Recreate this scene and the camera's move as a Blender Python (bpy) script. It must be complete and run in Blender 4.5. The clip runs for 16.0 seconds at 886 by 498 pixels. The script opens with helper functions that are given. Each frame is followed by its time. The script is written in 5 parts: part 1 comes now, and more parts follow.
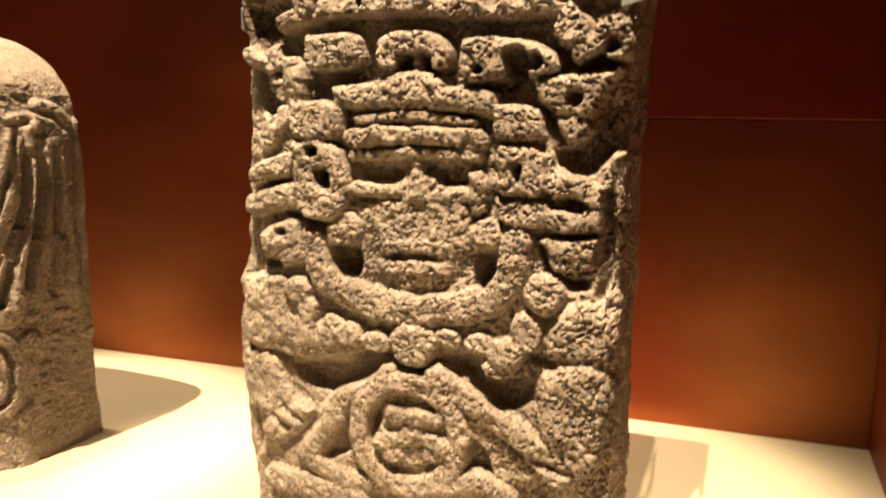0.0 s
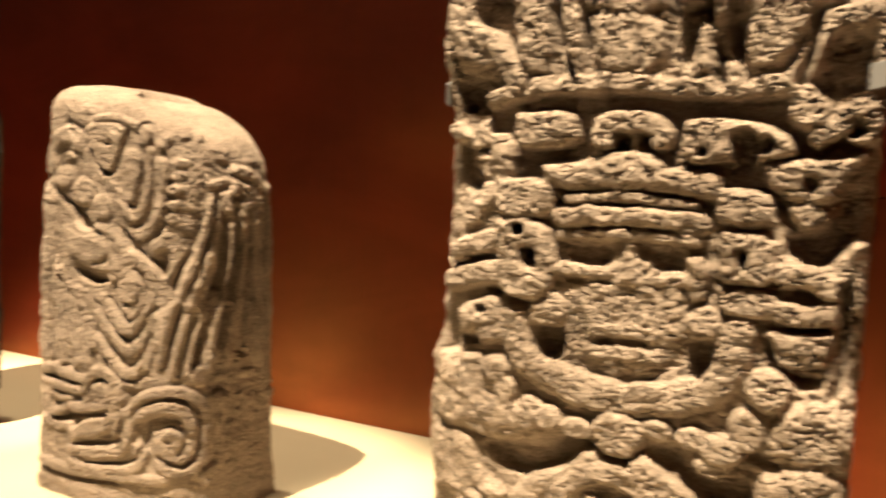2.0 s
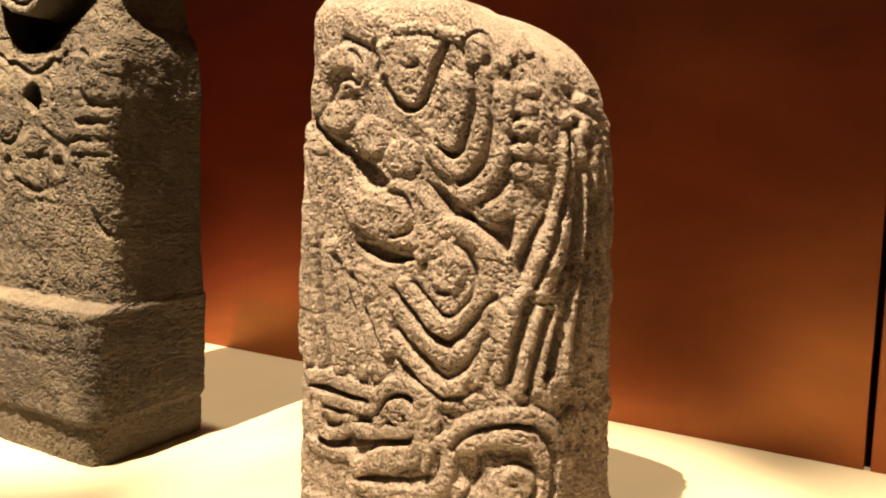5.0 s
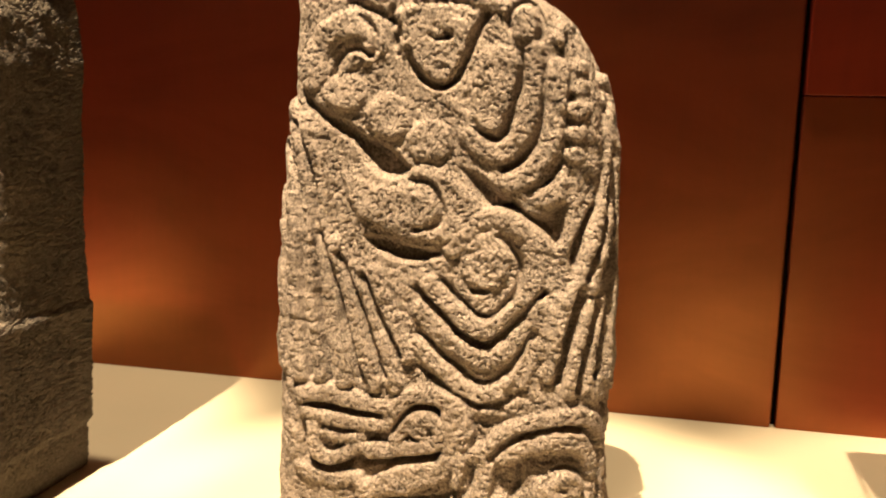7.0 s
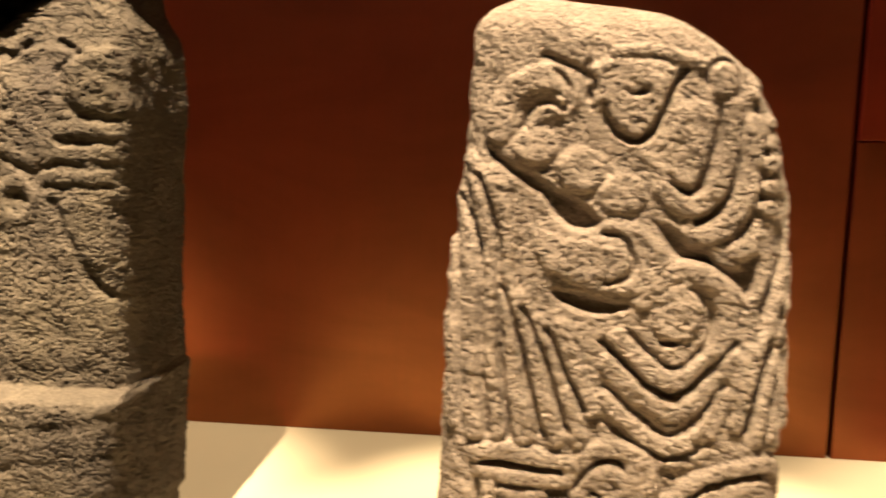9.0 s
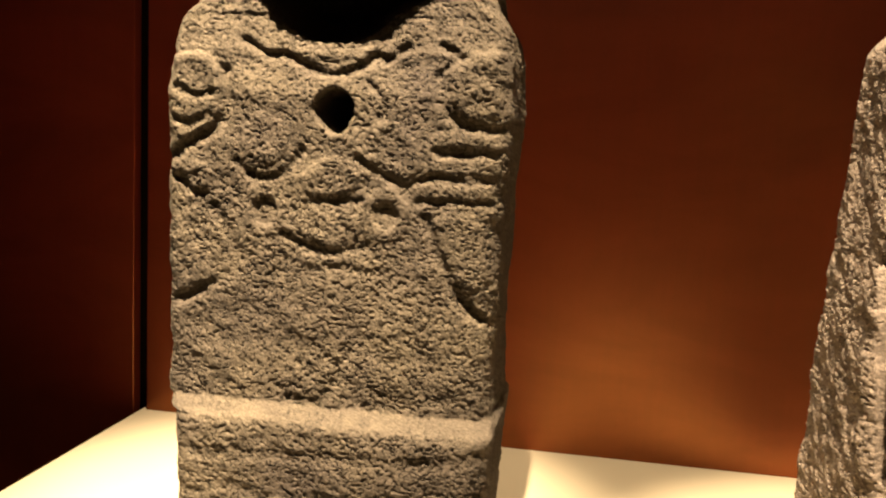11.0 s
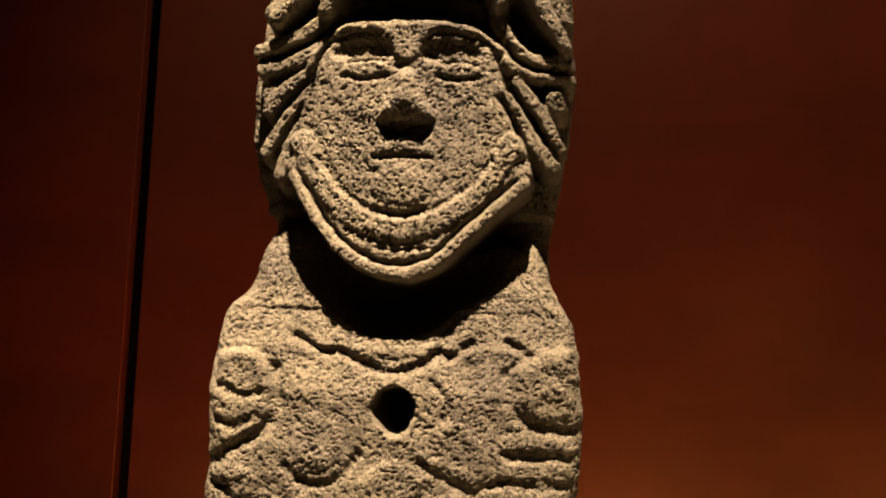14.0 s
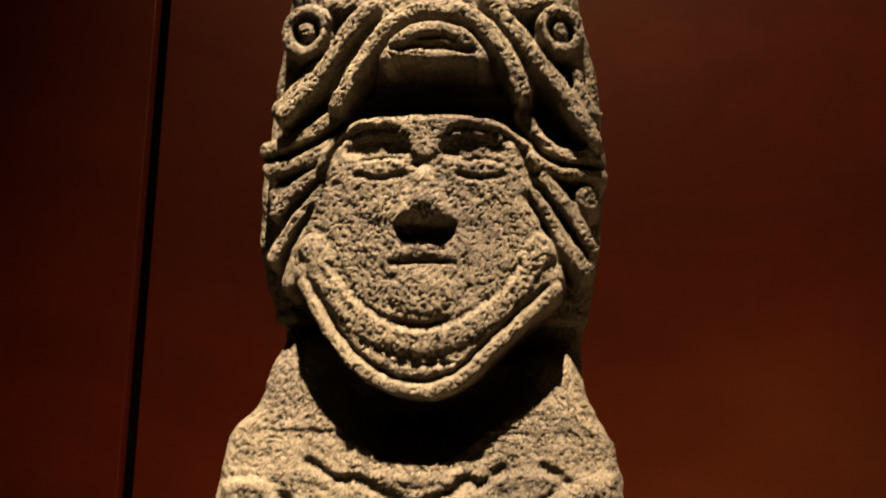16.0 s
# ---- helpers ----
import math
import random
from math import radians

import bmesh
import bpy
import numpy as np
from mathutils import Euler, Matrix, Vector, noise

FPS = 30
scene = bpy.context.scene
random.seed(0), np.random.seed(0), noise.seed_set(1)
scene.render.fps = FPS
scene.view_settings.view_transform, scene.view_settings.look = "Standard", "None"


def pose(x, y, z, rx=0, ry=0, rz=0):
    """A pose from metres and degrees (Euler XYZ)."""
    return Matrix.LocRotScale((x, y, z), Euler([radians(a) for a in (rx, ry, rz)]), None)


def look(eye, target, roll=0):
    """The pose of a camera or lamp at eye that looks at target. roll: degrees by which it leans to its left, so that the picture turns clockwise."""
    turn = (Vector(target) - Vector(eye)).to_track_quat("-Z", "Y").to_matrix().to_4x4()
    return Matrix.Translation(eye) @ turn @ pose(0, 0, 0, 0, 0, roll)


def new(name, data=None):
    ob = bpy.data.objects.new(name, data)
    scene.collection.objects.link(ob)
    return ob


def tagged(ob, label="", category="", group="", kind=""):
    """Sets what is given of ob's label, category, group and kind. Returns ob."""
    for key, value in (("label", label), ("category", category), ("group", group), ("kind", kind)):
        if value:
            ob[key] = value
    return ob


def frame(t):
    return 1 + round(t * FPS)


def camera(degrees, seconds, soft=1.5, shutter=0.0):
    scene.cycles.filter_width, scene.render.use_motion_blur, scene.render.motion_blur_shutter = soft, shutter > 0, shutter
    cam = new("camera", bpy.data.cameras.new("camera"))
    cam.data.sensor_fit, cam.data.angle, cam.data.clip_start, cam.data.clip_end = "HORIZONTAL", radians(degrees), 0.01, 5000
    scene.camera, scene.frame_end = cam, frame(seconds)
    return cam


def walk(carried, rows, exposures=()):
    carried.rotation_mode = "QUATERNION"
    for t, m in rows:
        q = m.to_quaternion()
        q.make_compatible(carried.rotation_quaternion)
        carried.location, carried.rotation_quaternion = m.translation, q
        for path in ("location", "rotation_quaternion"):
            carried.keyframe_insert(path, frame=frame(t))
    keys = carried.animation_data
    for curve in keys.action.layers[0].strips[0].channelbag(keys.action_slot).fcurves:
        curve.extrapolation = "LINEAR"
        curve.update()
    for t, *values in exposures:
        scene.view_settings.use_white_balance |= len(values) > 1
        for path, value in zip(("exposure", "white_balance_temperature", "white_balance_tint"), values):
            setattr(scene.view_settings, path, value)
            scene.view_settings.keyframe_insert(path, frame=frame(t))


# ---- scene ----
cam = camera(55.2, 16.0, soft=1.9, shutter=0.5)
METRES, EYE, TILT, LEAN, TURN = 1.8, 1.45, -8.115, -1.157, 19.865
ROWS = [
    (0.0, 0.0, 0.0, 0.0, 0.0, 0.0, -0.0),
    (0.5, -0.0025, -0.0019, 0.0076, -1.23, 2.91, -0.88),
    (1.0, -0.005, -0.0037, 0.0132, -1.07, 4.74, -1.2),
    (1.5, -0.0231, -0.0032, 0.0126, 1.36, 4.47, -1.2),
    (2.0, -0.0542, 0.0081, 0.0146, 7.64, 3.45, -2.46),
    (2.5, -0.0987, 0.0431, 0.0199, 14.04, 2.63, -2.34),
    (3.0, -0.1303, 0.085, 0.0228, 17.33, 1.97, -2.22),
    (3.5, -0.1599, 0.1071, 0.0203, 18.28, 0.71, -2.83),
    (6.0, -0.3675, 0.1938, 0.0241, 3.68, -0.36, -0.74),
    (6.5, -0.3976, 0.205, 0.0254, -0.12, -1.32, -0.68),
    (7.0, -0.4461, 0.2045, 0.0299, -7.21, -1.14, 0.84),
    (7.5, -0.4912, 0.1934, 0.0348, -13.0, -0.49, 2.07),
    (8.0, -0.5287, 0.1919, 0.034, -15.11, -1.02, 2.27),
    (8.5, -0.5524, 0.2111, 0.0384, -17.67, -0.37, 1.72),
    (9.0, -0.5874, 0.238, 0.0465, -14.5, 0.49, 1.55),
    (9.5, -0.615, 0.2661, 0.0501, -11.25, 0.29, 0.27),
    (10.0, -0.6559, 0.2854, 0.0517, -7.96, -0.68, -0.89),
    (12.5, -0.8036, 0.3287, 0.0897, -15.46, 6.74, 1.42),
    (13.0, -0.8012, 0.3319, 0.1021, -14.88, 9.89, 1.93),
    (13.5, -0.7982, 0.3348, 0.1114, -15.01, 12.29, 1.93),
    (14.0, -0.8, 0.3395, 0.1166, -15.1, 13.17, 1.23),
    (14.5, -0.7992, 0.3423, 0.1213, -15.8, 13.99, 1.59),
    (15.0, -0.7979, 0.3491, 0.1274, -14.92, 14.82, 1.7),
    (15.5, -0.7994, 0.3596, 0.1336, -13.47, 15.78, 1.91),
    (16.0, -0.8005, 0.3695, 0.1435, -14.57, 17.82, 2.27),
]
EXPOSURES = [(0.0, 0.0), (8.5, 0.0), (9.5, -0.12), (10.2, -0.16), (12.5, 0.0), (16.0, 0.0)]
walk(cam, [(t, pose(0, 0, EYE, TILT, LEAN, TURN) @ pose(METRES * x, METRES * y, METRES * z, 90 + pitch, roll, yaw)) for t, x, y, z, yaw, pitch, roll in ROWS], EXPOSURES)

# ---- light: track spotlights above and in front of the shelf, very dim gallery ambience ----
world = bpy.data.worlds.new("gallery_dark")
scene.world = world
world.use_nodes = True
world.node_tree.nodes["Background"].inputs[0].default_value = (0.9, 0.55, 0.4, 1)
world.node_tree.nodes["Background"].inputs[1].default_value = 0.014


def spot(name, eye, target, watts, cone, blend, colour, size=0.03):
    d = bpy.data.lights.new(name, "SPOT")
    d.energy, d.spot_size, d.spot_blend, d.color, d.shadow_soft_size = watts, radians(cone), blend, colour, size
    ob = new(name, d)
    ob.matrix_world = look(eye, target)
    return ob


WARM = (1.0, 0.77, 0.51)
spot("spot_slab", (-0.50, -0.55, 5.45), (-0.34, 0.92, 0.99), 2500, 13.8, 0.5, WARM, 0.02)
spot("spot_slab_pair", (-0.10, -0.55, 5.45), (-0.22, 0.92, 0.99), 1350, 13.2, 0.5, WARM, 0.02)
spot("spot_monolith", (-1.36, -0.80, 5.45), (-1.04, 0.90, 0.99), 4250, 11.0, 0.5, WARM, 0.02)
spot("spot_statue", (-1.64, -0.50, 5.45), (-1.76, 0.80, 1.60), 8700, 11.4, 1.0, WARM, 0.02)
spot("spot_bay", (-3.25, -0.80, 5.45), (-3.25, 1.34, 1.3), 4200, 15.0, 0.8, WARM)
spot("spot_wash", (-1.62, 0.90, 5.45), (-1.25, 0.62, 0.99), 950, 45, 0.6, WARM, 0.05)

# ---- materials ----
def material(name):
    m = bpy.data.materials.new(name)
    m.use_nodes = True
    nt = m.node_tree
    return m, nt, nt.nodes["Principled BSDF"]


def node(nt, kind, **kw):
    n = nt.nodes.new(kind)
    for k, v in kw.items():
        n.inputs[k].default_value = v
    return n


def ramp(nt, fac, stops):
    n = nt.nodes.new("ShaderNodeValToRGB")
    e = n.color_ramp.elements
    while len(e) < len(stops):
        e.new(0.5)
    for i, (p, c) in enumerate(stops):
        e[i].position, e[i].color = p, (*c, 1)
    nt.links.new(fac, n.inputs[0])
    return n.outputs[0]


def mix(nt, kind, fac, a, b):
    n = nt.nodes.new("ShaderNodeMix")
    n.data_type, n.blend_type = "RGBA", kind
    for sock, v in ((n.inputs[0], fac), (n.inputs[6], a), (n.inputs[7], b)):
        if hasattr(v, "links"):
            nt.links.new(v, sock)
        else:
            sock.default_value = v
    return n.outputs[2]


def stone(name, dark, mid, light, pit_scale, pit_depth, grain=1.0, pale=0.0):
    """Porous volcanic stone: cloudy tone, crystal speckle, open pores."""
    m, nt, b = material(name)
    co = nt.nodes.new("ShaderNodeTexCoord").outputs["Object"]

    def noise_at(scale, detail=4.0, rough=0.6):
        n = node(nt, "ShaderNodeTexNoise", Scale=scale, Detail=detail, Roughness=rough)
        nt.links.new(co, n.inputs["Vector"])
        return n.outputs[0]

    tone = ramp(nt, noise_at(9, 5), [(0.3, dark), (0.5, mid), (0.72, light)])
    speck = ramp(nt, noise_at(420, 2), [(0.36, (0.66, 0.65, 0.63)), (0.52, (1, 1, 1)), (0.7, (1.32, 1.3, 1.25))])
    col = mix(nt, "MULTIPLY", 1.0, tone, speck)
    warp = node(nt, "ShaderNodeVectorMath")
    warp.operation = "MULTIPLY_ADD"
    nv = node(nt, "ShaderNodeTexNoise", Scale=90.0, Detail=2.0)
    nt.links.new(co, nv.inputs["Vector"])
    nt.links.new(nv.outputs[1], warp.inputs[0])
    warp.inputs[1].default_value = (0.012, 0.012, 0.012)
    nt.links.new(co, warp.inputs[2])
    vor = node(nt, "ShaderNodeTexVoronoi", Scale=pit_scale, Randomness=1.0)
    nt.links.new(warp.outputs[0], vor.inputs["Vector"])
    vor2 = node(nt, "ShaderNodeTexVoronoi", Scale=pit_scale * 2.3, Randomness=1.0)
    nt.links.new(warp.outputs[0], vor2.inputs["Vector"])
    pit = ramp(nt, vor.outputs["Distance"], [(0.12, (0, 0, 0)), (0.42, (1, 1, 1))])
    pit2 = ramp(nt, vor2.outputs["Distance"], [(0.1, (0.2, 0.2, 0.2)), (0.4, (1, 1, 1))])
    pores = mix(nt, "MULTIPLY", 1.0, pit, pit2)
    where = ramp(nt, noise_at(22, 3), [(0.38, (0.15, 0.15, 0.15)), (0.6, (1, 1, 1))])
    pores = mix(nt, "MIX", where, (1, 1, 1, 1), pores)
    # Shade inside the pores is painted: their hollows are darkened in the colour.
    col = mix(nt, "MULTIPLY", 0.55, col, pores)
    if pale:
        flecks = ramp(nt, noise_at(70, 6, 0.75), [(0.64, (0, 0, 0)), (0.68, (pale, pale, pale))])
        col = mix(nt, "MIX", flecks, col, (0.62, 0.56, 0.44, 1))
    nt.links.new(col, b.inputs["Base Color"])
    b.inputs["Roughness"].default_value = 0.88
    b.inputs["Specular IOR Level"].default_value = 0.25
    b1 = node(nt, "ShaderNodeBump", Strength=0.9, Distance=pit_depth)
    nt.links.new(pores, b1.inputs["Height"])
    b2 = node(nt, "ShaderNodeBump", Strength=0.8 * grain, Distance=0.0018)
    nt.links.new(noise_at(330, 5, 0.7), b2.inputs["Height"])
    nt.links.new(b1.outputs[0], b2.inputs["Normal"])
    nt.links.new(b2.outputs[0], b.inputs["Normal"])
    return m


def veneer(name, dark, light, rough, along="z", sheen=(0.03, 0.02, 0.01)):
    """Lacquered wood veneer with long grain and cloudy figure."""
    m, nt, b = material(name)
    co = nt.nodes.new("ShaderNodeTexCoord").outputs["Object"]
    mp = nt.nodes.new("ShaderNodeMapping")
    mp.inputs["Scale"].default_value = (14, 14, 1.2) if along == "z" else (1.2, 1.2, 14)
    nt.links.new(co, mp.inputs["Vector"])
    g = node(nt, "ShaderNodeTexNoise", Scale=6.0, Detail=8.0, Roughness=0.65)
    nt.links.new(mp.outputs[0], g.inputs["Vector"])
    c = node(nt, "ShaderNodeTexNoise", Scale=2.4, Detail=3.0)
    nt.links.new(co, c.inputs["Vector"])
    grain = ramp(nt, g.outputs[0], [(0.3, dark), (0.7, light)])
    cloud = ramp(nt, c.outputs[0], [(0.3, (0.72, 0.7, 0.68)), (0.7, (1.14, 1.12, 1.1))])
    fl = nt.nodes.new("ShaderNodeMapping")
    fl.inputs["Scale"].default_value = (2.6, 2.6, 6)
    nt.links.new(co, fl.inputs["Vector"])
    f = node(nt, "ShaderNodeTexNoise", Scale=1.0, Detail=5.0, Roughness=0.6, Distortion=0.6)
    nt.links.new(fl.outputs[0], f.inputs["Vector"])
    flame = ramp(nt, f.outputs[0], [(0.35, (0.84, 0.82, 0.8)), (0.65, (1.08, 1.08, 1.08))])
    cloud = mix(nt, "MULTIPLY", 1.0, cloud, flame)
    nt.links.new(mix(nt, "MULTIPLY", 1.0, grain, cloud), b.inputs["Base Color"])
    b.inputs["Roughness"].default_value = rough
    b.inputs["Specular IOR Level"].default_value = 0.15
    bp = node(nt, "ShaderNodeBump", Strength=0.25, Distance=0.0006)
    nt.links.new(g.outputs[0], bp.inputs["Height"])
    nt.links.new(bp.outputs[0], b.inputs["Normal"])
    # The stained lacquer mirrors its surroundings softly, in its own amber tone.
    gloss = node(nt, "ShaderNodeBsdfGlossy", Color=(*sheen, 1), Roughness=0.38)
    nt.links.new(mix(nt, "MULTIPLY", 1.0, (*sheen, 1), flame), gloss.inputs["Color"])
    nt.links.new(bp.outputs[0], gloss.inputs["Normal"])
    both = nt.nodes.new("ShaderNodeAddShader")
    nt.links.new(b.outputs[0], both.inputs[0])
    nt.links.new(gloss.outputs[0], both.inputs[1])
    nt.links.new(both.outputs[0], nt.nodes["Material Output"].inputs["Surface"])
    return m


def plaster(name, colour, spread, rough=0.7):
    m, nt, b = material(name)
    co = nt.nodes.new("ShaderNodeTexCoord").outputs["Object"]
    a = node(nt, "ShaderNodeTexNoise", Scale=3.0, Detail=6.0)
    f = node(nt, "ShaderNodeTexNoise", Scale=160.0, Detail=3.0)
    for n in (a, f):
        nt.links.new(co, n.inputs["Vector"])
    lo, hi = tuple(v * (1 - spread) for v in colour), tuple(min(1, v * (1 + spread)) for v in colour)
    nt.links.new(ramp(nt, a.outputs[0], [(0.3, lo), (0.7, hi)]), b.inputs["Base Color"])
    b.inputs["Roughness"].default_value = rough
    bp = node(nt, "ShaderNodeBump", Strength=0.2, Distance=0.0005)
    nt.links.new(f.outputs[0], bp.inputs["Height"])
    nt.links.new(bp.outputs[0], b.inputs["Normal"])
    return m


BASALT = stone("porous_basalt", (0.27, 0.213, 0.165), (0.38, 0.31, 0.245), (0.48, 0.395, 0.32), 240, 0.0038, 1.2)
ANDESITE = stone("grey_andesite", (0.24, 0.189, 0.147), (0.31, 0.248, 0.195), (0.38, 0.308, 0.247), 260, 0.0028, 1.2, 0.5)
GREY_BASALT = stone("grey_basalt", (0.076, 0.0605, 0.0475), (0.113, 0.091, 0.0655), (0.158, 0.128, 0.086), 300, 0.003, 1.2)
MAHOGANY = veneer("mahogany_veneer", (0.076, 0.0042, 0.0015), (0.093, 0.0058, 0.0019), 0.5, "z", (0.168, 0.070, 0.020))
# Redder veneer of the upper panel; light on the wall is put into its colour.
LIT_RED_MAHOGANY = veneer("lit_red_mahogany_veneer", (0.11, 0.007, 0.0026), (0.135, 0.0105, 0.0034), 0.5, "z", (0.10, 0.03, 0.007))
PALE_WOOD = veneer("pale_oak_veneer", (0.50, 0.30, 0.13), (0.62, 0.40, 0.19), 0.5, "x")
CREAM = plaster("cream_shelf_paint", (0.42, 0.362, 0.25), 0.06, 0.55)
DARK_PAINT = plaster("dark_gallery_paint", (0.10, 0.055, 0.04), 0.15, 0.8)
DARK_FLOOR = plaster("dark_stone_floor", (0.05, 0.042, 0.036), 0.2, 0.45)
# Pale grey steel, its colour darkened to carry the shade on the tab.
STEEL = plaster("shaded_grey_steel", (0.20, 0.20, 0.195), 0.06, 0.45)
BLACK = plaster("black_wall_core", (0.006, 0.004, 0.003), 0.1, 0.95)
BLACK.node_tree.nodes["Principled BSDF"].inputs["Specular IOR Level"].default_value = 0.05

# ---- structure ----
SHELF, WALL, SIDE, END = 0.99, 1.347, -2.146, 0.193


def link(name, bm, mat, parent=None, label="", smooth=False):
    me = bpy.data.meshes.new(name)
    bm.to_mesh(me)
    bm.free()
    me.materials.append(mat)
    if smooth:
        me.polygons.foreach_set("use_smooth", [True] * len(me.polygons))
    ob = new(name, me)
    if parent:
        ob.parent = parent
    if label:
        ob["label"] = label
    return ob


part = link


def box(lo, hi, bevel=0.0, bm=None):
    bm = bm or bmesh.new()
    size = [b - a for a, b in zip(lo, hi)]
    mid = [(a + b) / 2 for a, b in zip(lo, hi)]
    r = bmesh.ops.create_cube(bm, size=1.0, matrix=Matrix.LocRotScale(mid, None, size))
    if bevel:
        es = list({e for v in r["verts"] for e in v.link_edges})
        bmesh.ops.bevel(bm, geom=es, offset=bevel, segments=2, affect="EDGES", profile=0.5)
    return bm


def structure(name, lo, hi, mat, label, category, bevel=0.0):
    return tagged(link(name, box(lo, hi, bevel), mat), label, category, kind="structure")


structure("floor", (-4.6, -4.0, -0.1), (3.6, 2.0, 0.0), DARK_FLOOR, "dark polished stone floor of the dim gallery", "floor")
structure("ceiling", (-4.6, -4.0, 5.6), (3.6, 2.0, 5.7), DARK_PAINT, "dark painted gallery ceiling above the display", "ceiling")
structure("wall_south", (-4.6, -4.1, 0.0), (3.6, -4.0, 5.6), DARK_PAINT, "plain dark painted wall across the gallery", "wall")
structure("wall_east", (3.5, -4.0, 0.0), (3.6, 2.0, 5.6), DARK_PAINT, "plain dark painted end wall", "wall")
structure("wall_west", (-4.6, -4.0, 0.0), (-4.5, 2.0, 5.6), DARK_PAINT, "plain dark painted gallery end wall", "wall")
core = structure("wall_north", (-4.5, WALL + 0.025, 0.0), (3.5, WALL + 0.2, 5.6), BLACK, "black wall core behind the mahogany veneer panels", "wall")
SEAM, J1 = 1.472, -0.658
structure("floor_plinth", (SIDE, 0.12, 0.0), (END + 0.06, WALL + 0.02, SHELF - 0.05), DARK_PAINT, "dark recessed base under the cream display shelf", "plinth")
structure("display_shelf", (SIDE, 0.02, SHELF - 0.05), (END + 0.06, WALL + 0.02, SHELF), CREAM, "smooth cream painted display shelf, brightly lit from above", "shelf", 0.003)
structure("wall_return", (END, 0.06, SHELF + 0.001), (END + 0.06, WALL - 0.010, 5.6), MAHOGANY, "dark mahogany veneer return wall closing the end of the shelf", "wall", 0.002)
PANELS = [
    (SIDE + 0.011, J1 - 0.004, SHELF, 5.6, 0.0, MAHOGANY, "dark reddish mahogany veneer wall panel behind the stone figure and pillar"),
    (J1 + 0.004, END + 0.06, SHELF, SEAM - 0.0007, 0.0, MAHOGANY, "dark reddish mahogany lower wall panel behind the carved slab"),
    (J1 + 0.004, END + 0.06, SEAM + 0.0007, 5.6, -0.007, LIT_RED_MAHOGANY, "redder mahogany upper wall panel above a level seam, lightened in colour for light"),
    (END + 0.066, 3.5, 0.0, 5.6, 0.0, MAHOGANY, "dark mahogany veneer wall panel past the return wall"),
]
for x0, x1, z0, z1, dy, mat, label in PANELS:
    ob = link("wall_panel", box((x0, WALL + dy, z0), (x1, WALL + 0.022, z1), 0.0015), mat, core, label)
for x0, x1, z0, z1, mat, label in (
    (-2.62, SIDE - 0.012, 0.80, 5.6, MAHOGANY, "dark mahogany veneer wall panel past the end of the shelf"),
    (-4.5, -2.628, 0.80, 1.488, PALE_WOOD, "pale oak lower wall panel brightly lit in the next bay"),
    (-4.5, -2.628, 1.4895, 5.6, PALE_WOOD, "pale oak upper wall panel brightly lit in the next bay"),
):
    link("wall_panel", box((x0, WALL, z0), (x1, WALL + 0.022, z1), 0.0015), mat, core, label)


def strip(points, thick, high, lean=0.0):
    """A bent flat bar through the given points, standing on edge."""
    bm = bmesh.new()
    rings = []
    for k, p in enumerate(points):
        a, b = Vector(points[max(k - 1, 0)]), Vector(points[min(k + 1, len(points) - 1)])
        side = Vector((b.y - a.y, a.x - b.x, 0)).normalized() * thick / 2
        up = Vector((lean * high / 2, 0, high / 2))
        rings.append([bm.verts.new(Vector(p) + u * side + v * up) for u, v in ((-1, -1), (1, -1), (1, 1), (-1, 1))])
    for q, r in zip(rings, rings[1:]):
        for k in range(4):
            bm.faces.new((q[k], q[(k + 1) % 4], r[(k + 1) % 4], r[k]))
    bm.faces.new(rings[0][::-1])
    bm.faces.new(rings[-1])
    bmesh.ops.recalc_face_normals(bm, faces=bm.faces)
    bmesh.ops.bevel(bm, geom=bm.edges, offset=0.0005, segments=1, affect="EDGES")
    return bm


def bracket(x, y, z, turn, tab):
    """A bent steel strip that holds the slab upright: arm along its side, tab folded round its edge."""
    base = new("mounting_bracket")
    base.location = (x, y, z)
    part("arm", strip([(0, 0, 0), (0.003 * turn, 0.022, 0.012), (0.006 * turn, 0.046, 0.024), (0.002 * turn, 0.10, 0.026), (0.0, 0.155, 0.026)], 0.003, 0.018), STEEL, base)
    part("tab", strip([(-tab * turn, -0.002, -0.006), (-0.4 * tab * turn, -0.004, -0.003), (0.0, 0.0, 0.0)], 0.003, 0.023), STEEL, base, "pale grey painted bent tab")
    part("screw_head", box((0.0035 * turn - 0.002, 0.052, 0.012), (0.0035 * turn + 0.002, 0.057, 0.017), 0.001), STEEL, base)
    return tagged(base, "pale grey steel mounting bracket holding the carved slab's edge", "bracket", "brackets of the slab")


bracket(-0.1005, 0.818, 1.582, 1, 0.021)
bracket(-0.5630, 0.868, 1.572, -1, 0.008)

# ---- carved stones: each is one closed mesh, its front carved by raised and sunk shapes ----
def lattice(u, v, cell, seed):
    """Smooth value noise on a plane, about -1 to 1."""
    rng = np.random.RandomState(seed)
    g = rng.rand(257, 257) * 2 - 1
    a, b = u / cell + 400, v / cell + 400
    i, j = np.floor(a).astype(int), np.floor(b).astype(int)
    f, h = a - i, b - j
    f, h = f * f * (3 - 2 * f), h * h * (3 - 2 * h)
    i, j, i1, j1 = i % 257, j % 257, (i + 1) % 257, (j + 1) % 257
    return (g[i, j] * (1 - f) + g[i1, j] * f) * (1 - h) + (g[i, j1] * (1 - f) + g[i1, j1] * f) * h


